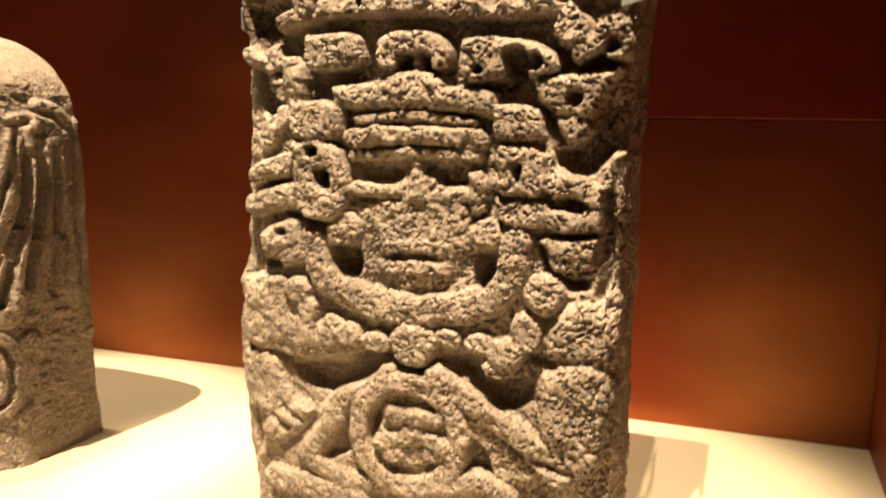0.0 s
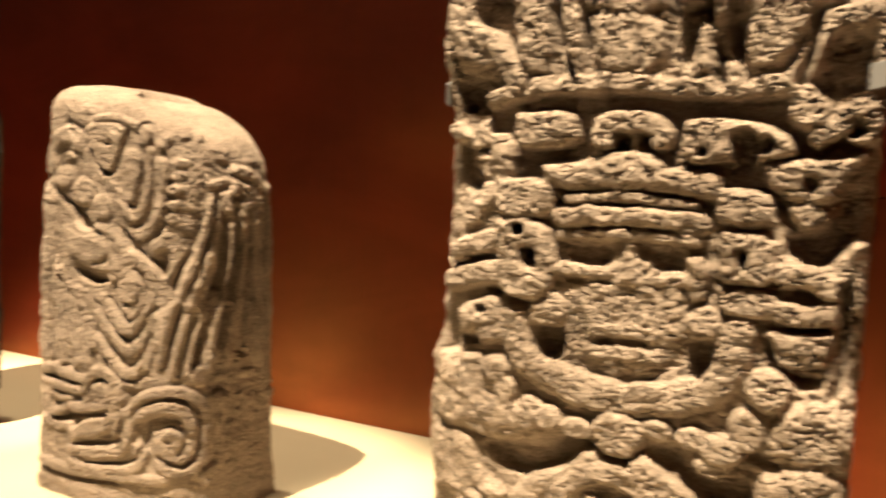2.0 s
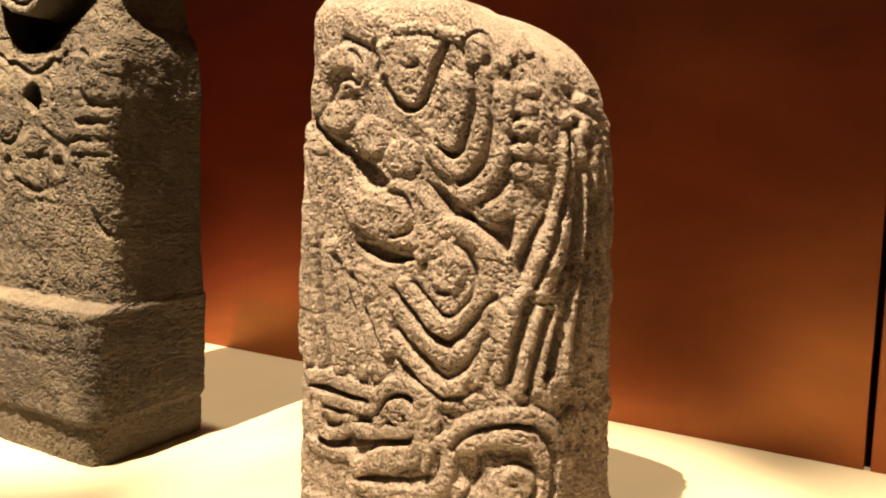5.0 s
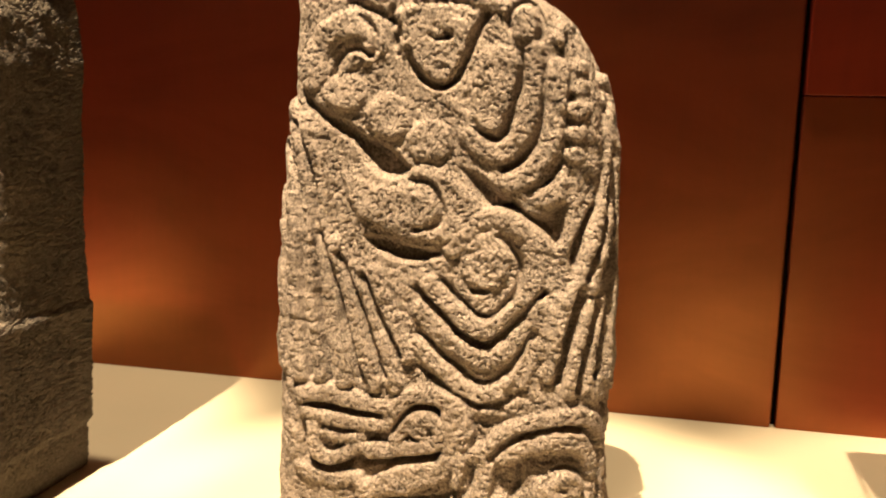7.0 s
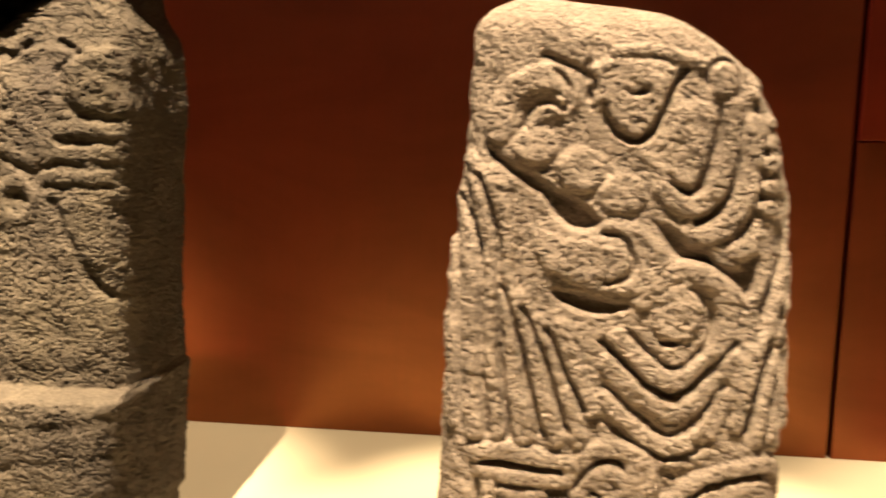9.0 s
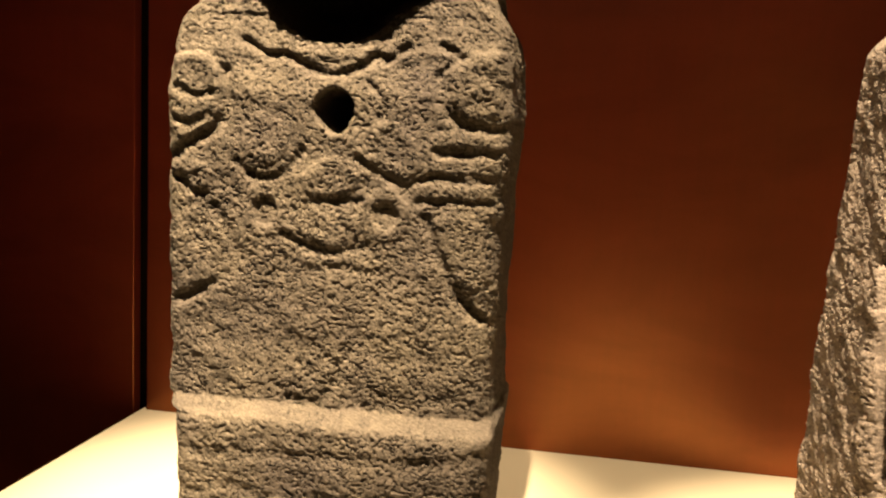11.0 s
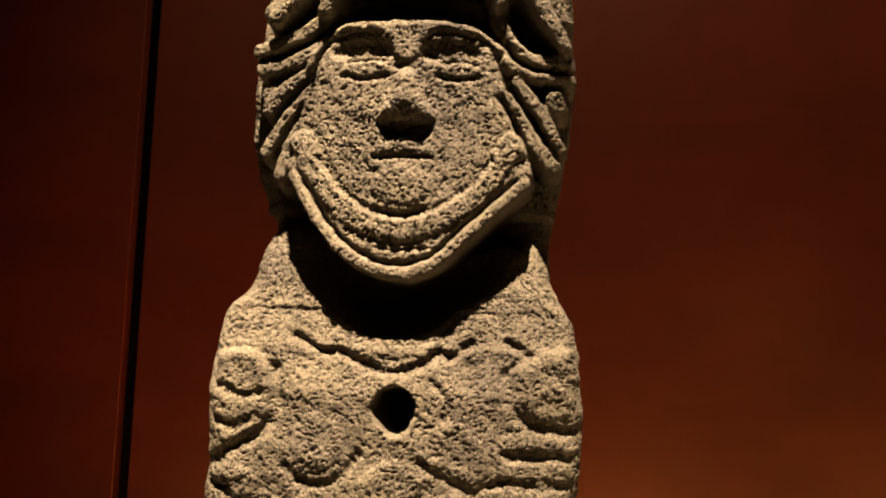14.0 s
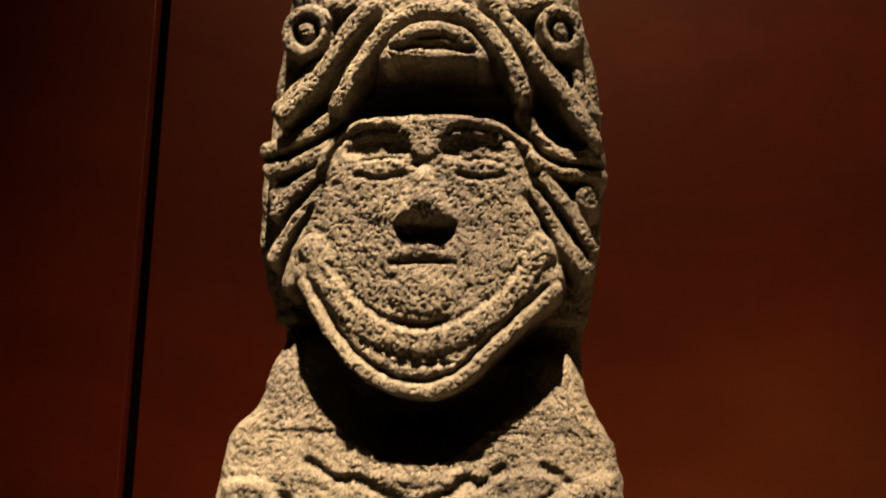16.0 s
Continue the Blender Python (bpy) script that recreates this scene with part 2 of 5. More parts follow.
class Carving:
    """Heights in centimetres over a grid of places (X across, Z up, in centimetres)."""

    def __init__(self, X, Z):
        # A chisel never runs quite true: waver the places a little.
        dx = 0.10 * lattice(X, Z, 1.7, 23) + 0.07 * lattice(X, Z, 0.6, 29)
        dz = 0.10 * lattice(X, Z, 1.7, 31) + 0.07 * lattice(X, Z, 0.6, 37)
        self.shape, self.X, self.Z, self.H = X.shape, (X + dx).ravel(), (Z + dz).ravel(), np.zeros(X.size)

    def near(self, pts, r):
        p = np.array(pts, float).reshape(-1, 2)
        (x0, z0), (x1, z1) = p.min(0) - r, p.max(0) + r
        return p, np.nonzero((self.X > x0) & (self.X < x1) & (self.Z > z0) & (self.Z < z1))[0]

    @staticmethod
    def line_distance(x, z, p, closed=False):
        d = np.full(x.shape, 1e9)
        for (ax, az), (bx, bz) in zip(p, np.roll(p, -1, 0) if closed else p[1:]):
            ux, uz = bx - ax, bz - az
            t = np.clip(((x - ax) * ux + (z - az) * uz) / (ux * ux + uz * uz + 1e-9), 0, 1)
            np.minimum(d, (x - ax - t * ux) ** 2 + (z - az - t * uz) ** 2, out=d)
        return np.sqrt(d)

    @staticmethod
    def smooth(p, rounds=2):
        for _ in range(rounds):
            q = np.empty((2 * len(p) - 2, 2))
            q[0::2], q[1::2] = 0.75 * p[:-1] + 0.25 * p[1:], 0.25 * p[:-1] + 0.75 * p[1:]
            p = np.vstack([p[:1], q, p[-1:]])
        return p

    def within(self, pts, soft):
        p, i = self.near(pts, 0.1)
        p = np.vstack([p, p[:1]])
        p = self.smooth(p, 1)[:-1]
        x, z = self.X[i], self.Z[i]
        ins = np.zeros(len(i), bool)
        for (ax, az), (bx, bz) in zip(p, np.roll(p, -1, 0)):
            ins ^= ((az > z) != (bz > z)) & (x < (bx - ax) * (z - az) / (bz - az + 1e-12) + ax)
        d = self.line_distance(x, z, p, True)
        return i[ins], np.clip(d[ins] / soft, 0, 1)

    def rope(self, level, r, *pts):
        p, i = self.near(pts, r)
        d = self.line_distance(self.X[i], self.Z[i], self.smooth(p)) / r
        k = np.sqrt(np.clip(1 - d**4, 0, 1))
        self.H[i] = np.where(d < 1, np.maximum(self.H[i], level - (1 - k) * min(level, 1.3 * r)), self.H[i])

    def mass(self, level, soft, *pts):
        i, k = self.within(pts, soft)
        self.H[i] = np.maximum(self.H[i], level - (1 - np.sqrt(1 - (1 - k) ** 2)) * min(level, 1.5 * soft))

    def disc(self, level, x, z, rx, rz, turn=0.0):
        _, i = self.near((x, z), max(rx, rz))
        c, s = math.cos(radians(turn)), math.sin(radians(turn))
        dx, dz = self.X[i] - x, self.Z[i] - z
        q = ((dx * c + dz * s) / rx) ** 2 + ((dz * c - dx * s) / rz) ** 2
        k = np.sqrt(np.clip(1 - q**3.2, 0, 1))
        self.H[i] = np.where(q < 1, np.maximum(self.H[i], level - (1 - k) * min(level, 1.0 * min(rx, rz))), self.H[i])

    def ring(self, level, r, x, z, rx, rz):
        a = np.linspace(0, 2 * math.pi, 25)
        self.rope(level, r, *np.c_[x + rx * np.cos(a), z + rz * np.sin(a)].ravel())

    def pit(self, level, soft, *pts):
        i, k = self.within(pts, soft)
        self.H[i] = np.minimum(self.H[i], self.H[i] * (1 - k) + level * k)

    def hole(self, level, x, z, rx, rz, turn=0.0):
        _, i = self.near((x, z), max(rx, rz))
        c, s = math.cos(radians(turn)), math.sin(radians(turn))
        dx, dz = self.X[i] - x, self.Z[i] - z
        q = ((dx * c + dz * s) / rx) ** 2 + ((dz * c - dx * s) / rz) ** 2
        k = np.clip(3.0 * (1 - np.sqrt(q)), 0, 1)
        self.H[i] = np.minimum(self.H[i], self.H[i] * (1 - k) + level * k)

    def groove(self, depth, r, *pts):
        p, i = self.near(pts, r)
        d = self.line_distance(self.X[i], self.Z[i], self.smooth(p)) / r
        self.H[i] -= depth * np.clip(1 - d * d, 0, 1)


def carved_stone(name, x_mid, y_front, depth, outline, top, corner, cut, mat, step, rough, pores, round_top=1.5, splay=0.0, worn=2, pitted=lambda x, z: 1.0, pore=1.0):
    """A standing stone. outline: heights with the left and right edges (cm from x_mid); top(x): the height of its crown;
    corner: the radius of its front edges; cut(carving): the carver's work."""
    zs, ls, rs = np.array(outline, float).T
    height = zs[-1]
    n_rows = int(height / step)
    f = np.linspace(0, 1, n_rows + 1)
    w0 = (rs - ls).max()
    # The plan: left side, rounded corner, front, rounded corner, right side; in units of the half width.
    c = corner / (w0 / 2)
    side = np.linspace(0, 1, max(8, int((depth - corner) / (step * 2))))[:-1]
    arc = np.linspace(0, math.pi / 2, max(5, int(1.57 * corner / step)))
    flat = np.linspace(-1 + c, 1 - c, int((w0 - 2 * corner) / step))[1:-1]
    px = np.r_[-1 + 0 * side, -1 + c - c * np.cos(arc), flat, 1 - c + c * np.sin(arc), 1 + 0 * side]
    py = np.r_[-depth + side * (depth - corner), -corner * (1 - np.sin(arc)), 0 * flat, -corner * (1 - np.cos(arc)), -corner - (1 - side[::-1]) * (depth - corner)]
    nx = np.r_[-1 + 0 * side, -np.cos(arc), 0 * flat, np.sin(arc), 1 + 0 * side]
    ny = np.r_[0 * side, np.sin(arc), 1 + 0 * flat, np.cos(arc), 0 * side]
    zz = f * height
    lo, hi = np.interp(zz, zs, ls), np.interp(zz, zs, rs)
    X = (lo + hi)[:, None] / 2 + (hi - lo)[:, None] / 2 * px[None]
    Y = np.repeat(py[None], len(zz), 0)
    crown = top(X)
    Z = f[:, None] * crown
    # Round the upper edge.
    e = np.clip((Z - (crown - round_top)) / round_top, 0, 1)
    inset = round_top * (1 - np.sqrt(1 - e * e))
    U = X
    if splay:
        # A round stone is laid out along its girth.
        phi = np.r_[-math.pi / 2 + 0 * side, arc - math.pi / 2, 0 * flat, arc, math.pi / 2 + 0 * side]
        run = np.r_[-(1 - side) * (depth - corner), 0 * arc, 0 * flat, 0 * arc, (1 - side[::-1]) * (depth - corner)]
        half = (hi - lo)[:, None] / 2
        core_x = np.clip(px, -1 + c, 1 - c)[None] * half
        U = (lo + hi)[:, None] / 2 + core_x + c * half * phi[None] + run[None]
    cv = Carving(U, Z)
    cut(cv)
    H = cv.H.reshape(X.shape)
    for _ in range(worn):
        p = np.pad(H, 1, "edge")
        H = (2 * H + p[:-2, 1:-1] + p[2:, 1:-1] + p[1:-1, :-2] + p[1:-1, 2:]) / 6
    S = np.cumsum(np.hypot(np.gradient(px) * w0 / 2, np.gradient(py)))[None] + 0 * X
    wear = sum(a * lattice(S + 0.4 * Z, Z, s, k) for a, s, k in ((0.22, 3.2, 3), (0.14, 1.3, 5), (0.11, 0.55, 7)))
    # Gas pores: sharp-edged, a little wider than high, thick in some places and sparse in others.
    small = lattice(S * 0.8, Z * 1.15, 0.46 * pore, 11) + 0.6 * lattice(S * 0.85, Z, 0.27 * pore, 13)
    k = np.clip((small - 0.22 + 0.25 * lattice(S, Z, 4.0, 17)) / 0.42, 0, 1)
    holes = k * k * (3 - 2 * k) * pitted(X, Z)
    fade = 0.35 + 0.65 * np.clip(1 - e, 0, 1)
    # Round stones are cut across their surface; slabs are cut straight back, and their sides follow.
    follow = np.where(ny > 1e-6, 1.0, np.clip((py + depth) / (depth - corner), 0, 1))
    relief = (1.0 if splay else follow) * H * fade
    skin = (rough * wear - pores * np.clip(holes, 0, 1.3)) * fade - inset
    X2 = X + nx * (skin + splay * relief)
    Y2 = Y + ny * skin + relief * (ny if splay else 1.0)
    Y2[:, 0], Y2[:, -1] = -depth, -depth
    rows = [np.stack([X2, Y2, Z], -1)]
    # The crown closes towards its middle line.
    mid = np.array([(lo[-1] + hi[-1]) / 2, -depth / 2])
    last = rows[0][-1]
    for k in (0.98, 0.95, 0.92, 0.88, 0.84, 0.8, 0.74, 0.67, 0.58, 0.45, 0.3, 0.02):
        ring = last.copy()
        ring[:, :2] = mid + (last[:, :2] - mid) * k
        w = min(1.0, (1 - k) / 0.5)
        w = w * (2 - w)
        ring[:, 2] = last[:, 2] * (1 - w) + w * (top(ring[:, 0]) + round_top * 0.12) + 0.12 * w * lattice(ring[:, 0], ring[:, 1], 2.0, 19)
        rows.append(ring[None])
    P = np.concatenate(rows)
    n, w = P.shape[:2]
    verts = np.stack([P[..., 0] / 100, -P[..., 1] / 100, P[..., 2] / 100], -1).reshape(-1, 3)
    a = (np.arange(n - 1)[:, None] * w + np.arange(w)[None]).ravel()
    b = (np.arange(n - 1)[:, None] * w + (np.arange(w)[None] + 1) % w).ravel()
    quads = np.stack([a, b, b + w, a + w], -1)
    me = bpy.data.meshes.new(name)
    me.vertices.add(len(verts))
    me.vertices.foreach_set("co", verts.astype(np.float32).ravel())
    me.loops.add(quads.size)
    me.loops.foreach_set("vertex_index", quads.ravel().astype(np.int32))
    me.polygons.add(len(quads))
    me.polygons.foreach_set("loop_start", np.arange(0, quads.size, 4, dtype=np.int32))
    me.polygons.foreach_set("use_smooth", np.ones(len(quads), bool))
    me.update(calc_edges=True)
    me.validate()
    me.materials.append(mat)
    ob = new(name, me)
    ob.location = (x_mid, y_front, SHELF)
    return ob


def cut_slab(c):
    c.H[:] = 1.3
    c.mass(3.2, 2.16, -18.8, 48.5, 21.5, 48.8, 22.5, 28.1, 20.5, 23.3, -17.7, 19.0, -19.0, 34.6)
    c.mass(2.6, 3.03, -19.9, 20.1, 22.7, 24.7, 24.0, 9.6, -19.4, 2.0)
    c.mass(4.2, 3.00, -6.0, 38.4, -5.7, 41.5, -1.7, 42.8, 3.9, 43.0, 7.6, 41.4, 8.3, 37.4, 7.9, 32.1, 5.5, 28.9, 1.4, 27.6, -2.9, 28.2, -5.2, 30.5)
    c.pit(0.8, 0.69, -9.0, 32.7, -6.6, 32.9, -5.6, 29.8, -7.3, 29.4, -8.6, 30.2)
    c.pit(0.8, 0.61, 7.1, 33.2, 9.9, 34.0, 9.7, 31.6, 8.4, 29.3, 7.3, 30.3)
    c.rope(5, 1.88, -11.1, 33.8, -10.7, 30.7, -9.0, 28.6, -4.9, 27.1, 1.1, 26.6, 6.8, 27.5, 10.1, 29.3, 11.6, 32.1, 11.7, 34.7)
    c.disc(5, -7.6, 34.8, 2.11, 2.45)
    c.disc(5, 8.5, 35.2, 1.68, 1.92)
    c.rope(4.7, 0.79, -2.3, 33.3, 0.6, 33.8, 3.8, 33.6)
    c.groove(0.9, 0.52, -1.9, 32.4, 2.9, 32.7)
    c.rope(4.6, 0.79, -2.2, 31.0, 0.7, 31.5, 4.2, 31.3)
    c.hole(3, 1.2, 28.8, 1.16, 0.77)
    c.mass(5, 1.65, 0.0, 43.4, 1.6, 43.5, 2.4, 40.0, 3.1, 38.2, 1.2, 37.5, -1.0, 37.9, -0.3, 39.9)
    c.pit(2.2, 0.53, -5.9, 42.2, -0.6, 42.4, -0.8, 40.0, -5.6, 39.8)
    c.pit(2.2, 0.50, 2.6, 42.3, 6.7, 42.5, 6.8, 40.0, 3.1, 39.7)
    c.rope(4.5, 0.67, -6.2, 39.5, -3.7, 39.3, -0.7, 39.7)
    c.rope(4.5, 0.62, 2.9, 39.0, 6.6, 39.3)
    c.groove(0.6, 0.40, -5.6, 38.4, -1.0, 38.5)
    c.rope(4.9, 0.66, -6.3, 43.0, -3.0, 43.3, 0.8, 43.6, 4.5, 43.4, 7.4, 43.3)
    c.rope(5.3, 1.13, -6.5, 44.7, -3.1, 45.2, 0.8, 45.4, 4.5, 45.3, 7.5, 44.8)
    c.disc(5.7, -5.7, 44.9, 1.06, 1.06)
    c.disc(5.7, -3.6, 45.3, 1.04, 0.97)
    c.disc(5.7, -1.4, 45.4, 1.02, 0.96)
    c.disc(5.7, 0.9, 45.4, 1.00, 0.94)
    c.disc(5.7, 3.1, 45.4, 0.99, 0.92)
    c.disc(5.7, 5.4, 45.2, 0.97, 0.91)
    c.rope(5, 0.59, -5.8, 46.7, -2.4, 47.1, 0.7, 47.3, 4.1, 46.9, 6.9, 46.5)
    c.pit(2.2, 0.33, -6.2, 46.1, 7.2, 46.0, 7.2, 46.4, 0.7, 46.6, -5.7, 46.3)
    c.mass(5.6, 1.21, -8.9, 50.2, -4.4, 50.8, -2.5, 51.2, -1.5, 51.8, 2.2, 51.8, 3.8, 51.0, 4.4, 50.1, 9.2, 50.0, 9.5, 48.2, 9.5, 47.0, 5.7, 47.6, 0.7, 47.8, -8.4, 47.4)
    c.mass(5.6, 0.94, 9.2, 48.5, 13.2, 48.3, 14.3, 46.9, 14.2, 44.8, 9.6, 44.8, 8.8, 46.8)
    c.mass(5.6, 0.98, -14.0, 48.4, -8.4, 48.9, -7.2, 47.7, -7.3, 44.7, -11.1, 44.3, -14.0, 44.6)
    c.mass(5.8, 0.98, -13.7, 44.3, -9.0, 44.6, -7.1, 42.9, -6.6, 37.8, -8.3, 35.7, -11.4, 35.6, -13.3, 37.2)
    c.pit(2.5, 0.42, -12.1, 43.6, -10.3, 43.6, -10.0, 42.7, -11.9, 42.4)
    c.pit(2.5, 0.55, -10.3, 41.8, -8.7, 41.4, -8.5, 39.4, -10.4, 39.2, -11.1, 40.2)
    c.pit(1.2, 0.85, -13.2, 36.5, -10.0, 36.1, -9.0, 34.6, -11.1, 34.3, -12.5, 35.3)
    c.mass(5.6, 0.82, 9.4, 44.4, 14.4, 44.5, 14.8, 40.5, 14.1, 39.4, 11.0, 39.2, 9.5, 39.7)
    c.pit(2.2, 0.47, 10.7, 42.9, 12.4, 42.9, 12.1, 40.9, 11.3, 40.8)
    c.mass(5.2, 0.83, 9.2, 39.0, 14.6, 39.4, 15.1, 37.4, 14.3, 36.1, 9.9, 36.4)
    c.mass(5, 0.72, 6.5, 41.6, 8.5, 42.0, 9.0, 38.0, 7.1, 37.0, 6.6, 39.0)
    c.mass(5.8, 0.95, -12.0, 55.6, -5.4, 55.8, -5.0, 52.1, -11.1, 51.4, -12.1, 52.2)
    c.mass(5.8, 0.77, -3.5, 55.0, -1.9, 55.8, 2.4, 55.7, 4.5, 54.3, 4.6, 52.4, 2.8, 51.4, 1.9, 53.2, -0.9, 53.2, -1.5, 51.6, -3.7, 52.0)
    c.pit(1.5, 0.50, -1.5, 53.7, 2.6, 53.7, 2.5, 52.0, -1.2, 51.8)
    c.rope(4.6, 0.50, 0.6, 53.9, 0.8, 51.8)
    c.mass(5.6, 1.07, 5.5, 54.9, 8.4, 55.2, 12.7, 54.7, 15.0, 53.4, 15.9, 51.8, 13.7, 51.0, 9.1, 50.7, 6.2, 50.4, 5.2, 52.1)
    c.hole(1.5, 10.8, 53.1, 1.03, 1.15)
    c.hole(1.6, 13.1, 52.6, 0.79, 1.01)
    c.hole(2.6, 7.3, 51.8, 0.59, 0.47)
    c.pit(0.5, 0.70, 9.1, 50.7, 12.9, 51.0, 13.0, 48.2, 10.4, 48.6, 9.0, 49.6)
    c.pit(0.6, 0.69, -12.6, 51.3, -9.0, 51.4, -8.9, 49.3, -12.1, 49.0)
    c.mass(4.6, 0.84, -15.0, 53.4, -12.4, 53.5, -12.1, 48.0, -13.8, 47.3, -14.9, 47.9)
    c.pit(1.6, 0.70, -16.6, 57.1, 15.7, 56.2, 14.9, 55.2, 5.5, 55.4, -1.9, 56.1, -11.1, 56.0, -15.9, 55.8)
    c.mass(4.2, 0.71, -17.3, 54.3, -15.5, 54.9, -14.9, 52.8, -15.2, 51.6, -17.0, 51.9)
    c.rope(4.4, 0.86, -19.5, 53.7, -18.4, 52.7, -16.6, 52.2)
    c.rope(4, 1.00, -17.3, 50.7, -15.6, 50.4, -15.2, 49.4)
    c.rope(4.6, 1.27, -14.9, 47.0, -16.0, 46.1, -16.8, 44.3)
    c.pit(0.8, 0.72, -19.1, 51.9, -17.3, 51.6, -17.0, 48.2, -15.2, 47.6, -16.3, 46.7, -18.5, 47.6)
    c.rope(4.7, 1.24, -18.3, 40.4, -16.0, 41.4, -13.7, 41.8)
    c.pit(1.6, 0.43, -17.5, 39.9, -13.9, 40.4, -14.2, 39.8, -16.7, 39.1)
    c.rope(4.8, 1.47, -18.6, 37.2, -16.0, 38.0, -13.5, 38.4)
    c.pit(1, 0.50, -15.3, 36.6, -13.2, 36.7, -12.5, 35.3, -13.9, 35.7)
    c.mass(5, 1.17, -18.0, 34.0, -15.3, 35.6, -13.3, 35.9, -12.5, 33.7, -13.2, 32.4, -16.8, 31.5, -17.9, 32.1)
    c.hole(2.6, -15.3, 34.2, 0.72, 0.50)
    c.rope(4.6, 1.15, -14.6, 31.4, -12.1, 32.5)
    c.mass(4.8, 0.84, -11.6, 34.9, -9.8, 34.4, -9.3, 31.4, -11.2, 30.7, -12.1, 32.5)
    c.pit(0.6, 1.03, -18.7, 31.4, -15.0, 31.3, -15.4, 30.0, -17.9, 29.8)
    c.disc(5.4, 16.6, 55.6, 1.96, 1.74)
    c.mass(5.6, 0.75, 18.7, 56.0, 20.5, 57.1, 22.6, 56.9, 22.9, 54.6, 22.1, 52.8, 20.5, 52.5, 19.1, 53.9)
    c.pit(2.2, 0.53, 19.5, 55.1, 21.0, 55.2, 21.5, 53.8, 20.5, 52.9, 19.5, 53.3)
    c.rope(5.4, 0.98, 17.5, 53.3, 18.8, 54.0, 19.2, 54.6)
    c.mass(5.2, 1.25, 12.9, 50.7, 15.9, 51.6, 19.7, 51.7, 21.8, 52.3, 20.6, 50.4, 19.6, 48.3, 18.3, 46.9, 13.8, 48.0)
    c.hole(3, 17.2, 49.2, 0.88, 0.88)
    c.mass(4.4, 0.89, 15.2, 48.2, 18.6, 47.7, 19.2, 45.6, 16.8, 44.7, 15.3, 45.8)
    c.pit(0.2, 0.86, 19.5, 47.8, 20.6, 49.9, 22.6, 52.0, 23.1, 44.9, 20.6, 44.0, 19.6, 42.9, 15.5, 41.7, 14.8, 44.3, 18.4, 44.8)
    c.rope(4.4, 0.85, 21.6, 43.2, 22.1, 40.8, 22.0, 38.4)
    c.rope(4.9, 1.13, 15.5, 40.6, 17.5, 40.5, 19.7, 39.7)
    c.pit(1.6, 0.45, 15.6, 39.5, 18.6, 39.5, 18.4, 38.4, 16.5, 38.4)
    c.rope(4.8, 1.14, 15.1, 37.4, 17.7, 36.7, 19.8, 37.5)
    c.pit(1.2, 0.45, 15.4, 35.9, 19.9, 36.3, 19.7, 35.3, 15.7, 34.9)
    c.rope(4.8, 1.14, 14.9, 34.3, 17.8, 34.2, 20.2, 34.7)
    c.rope(4.4, 0.80, 15.6, 32.6, 18.9, 33.2)
    c.pit(0.2, 0.66, 20.0, 36.6, 21.7, 37.8, 22.4, 29.0, 21.0, 29.4, 19.5, 32.9)
    c.rope(4, 0.54, 22.6, 37.0, 22.9, 32.6, 22.8, 28.1)
    c.pit(0.4, 0.69, 13.4, 34.8, 14.8, 34.9, 15.3, 32.6, 16.7, 31.6, 19.3, 31.8, 19.3, 30.1, 16.8, 29.9, 14.7, 32.0)
    c.mass(4.6, 2.26, -20.6, 27.7, -18.7, 29.6, -15.4, 29.2, -13.2, 28.6, -12.5, 24.8, -8.3, 24.2, -6.8, 22.8, -7.2, 20.7, -11.1, 20.0, -15.4, 20.4, -19.9, 19.9, -21.0, 23.3)
    c.pit(1.6, 0.73, -15.2, 27.7, -11.9, 27.9, -11.7, 26.2, -14.0, 25.2, -15.0, 25.5)
    c.disc(5.2, -13.2, 27.8, 1.72, 1.57)
    c.disc(5, -11.9, 25.8, 1.28, 1.42)
    c.disc(5, -8.8, 24.0, 1.53, 1.53)
    c.disc(5, -6.8, 23.5, 1.65, 1.37)
    c.mass(4, 1.53, -20.8, 20.3, -16.9, 20.9, -15.1, 19.3, -14.4, 16.0, -11.1, 14.4, -12.2, 11.6, -17.8, 11.5, -20.0, 14.6)
    c.disc(5, -3.6, 22.8, 1.75, 1.34)
    c.disc(5.4, 0.8, 23.1, 2.86, 2.60)
    c.disc(5, 4.7, 24.1, 1.64, 1.26)
    c.disc(4.8, 8.1, 23.9, 1.60, 1.23)
    c.disc(5.2, 10.9, 23.1, 2.05, 1.68)
    c.disc(5, 13.2, 25.5, 1.77, 2.24)
    c.disc(5.4, 14.8, 29.7, 2.19, 2.19)
    c.disc(4.8, 10.0, 21.4, 1.82, 1.09)
    c.mass(5, 1.95, 16.0, 28.4, 19.4, 29.8, 21.9, 28.6, 23.0, 25.9, 23.0, 22.5, 20.5, 22.2, 17.1, 22.4, 14.8, 22.7, 14.4, 25.6)
    c.mass(5.4, 1.99, 14.5, 21.2, 17.6, 23.5, 21.0, 23.4, 22.3, 20.6, 22.2, 16.0, 21.1, 11.0, 17.6, 10.4, 14.8, 14.3, 14.2, 17.8)
    c.pit(0.2, 0.88, -14.4, 19.3, -6.9, 20.5, -4.8, 22.2, -1.5, 21.6, -1.4, 19.9, -5.5, 17.1, -9.0, 16.0, -12.2, 16.6)
    c.pit(0.2, 0.89, 4.1, 22.1, 8.1, 22.6, 9.1, 20.3, 14.2, 20.9, 14.1, 18.1, 10.2, 16.2, 7.3, 18.7)
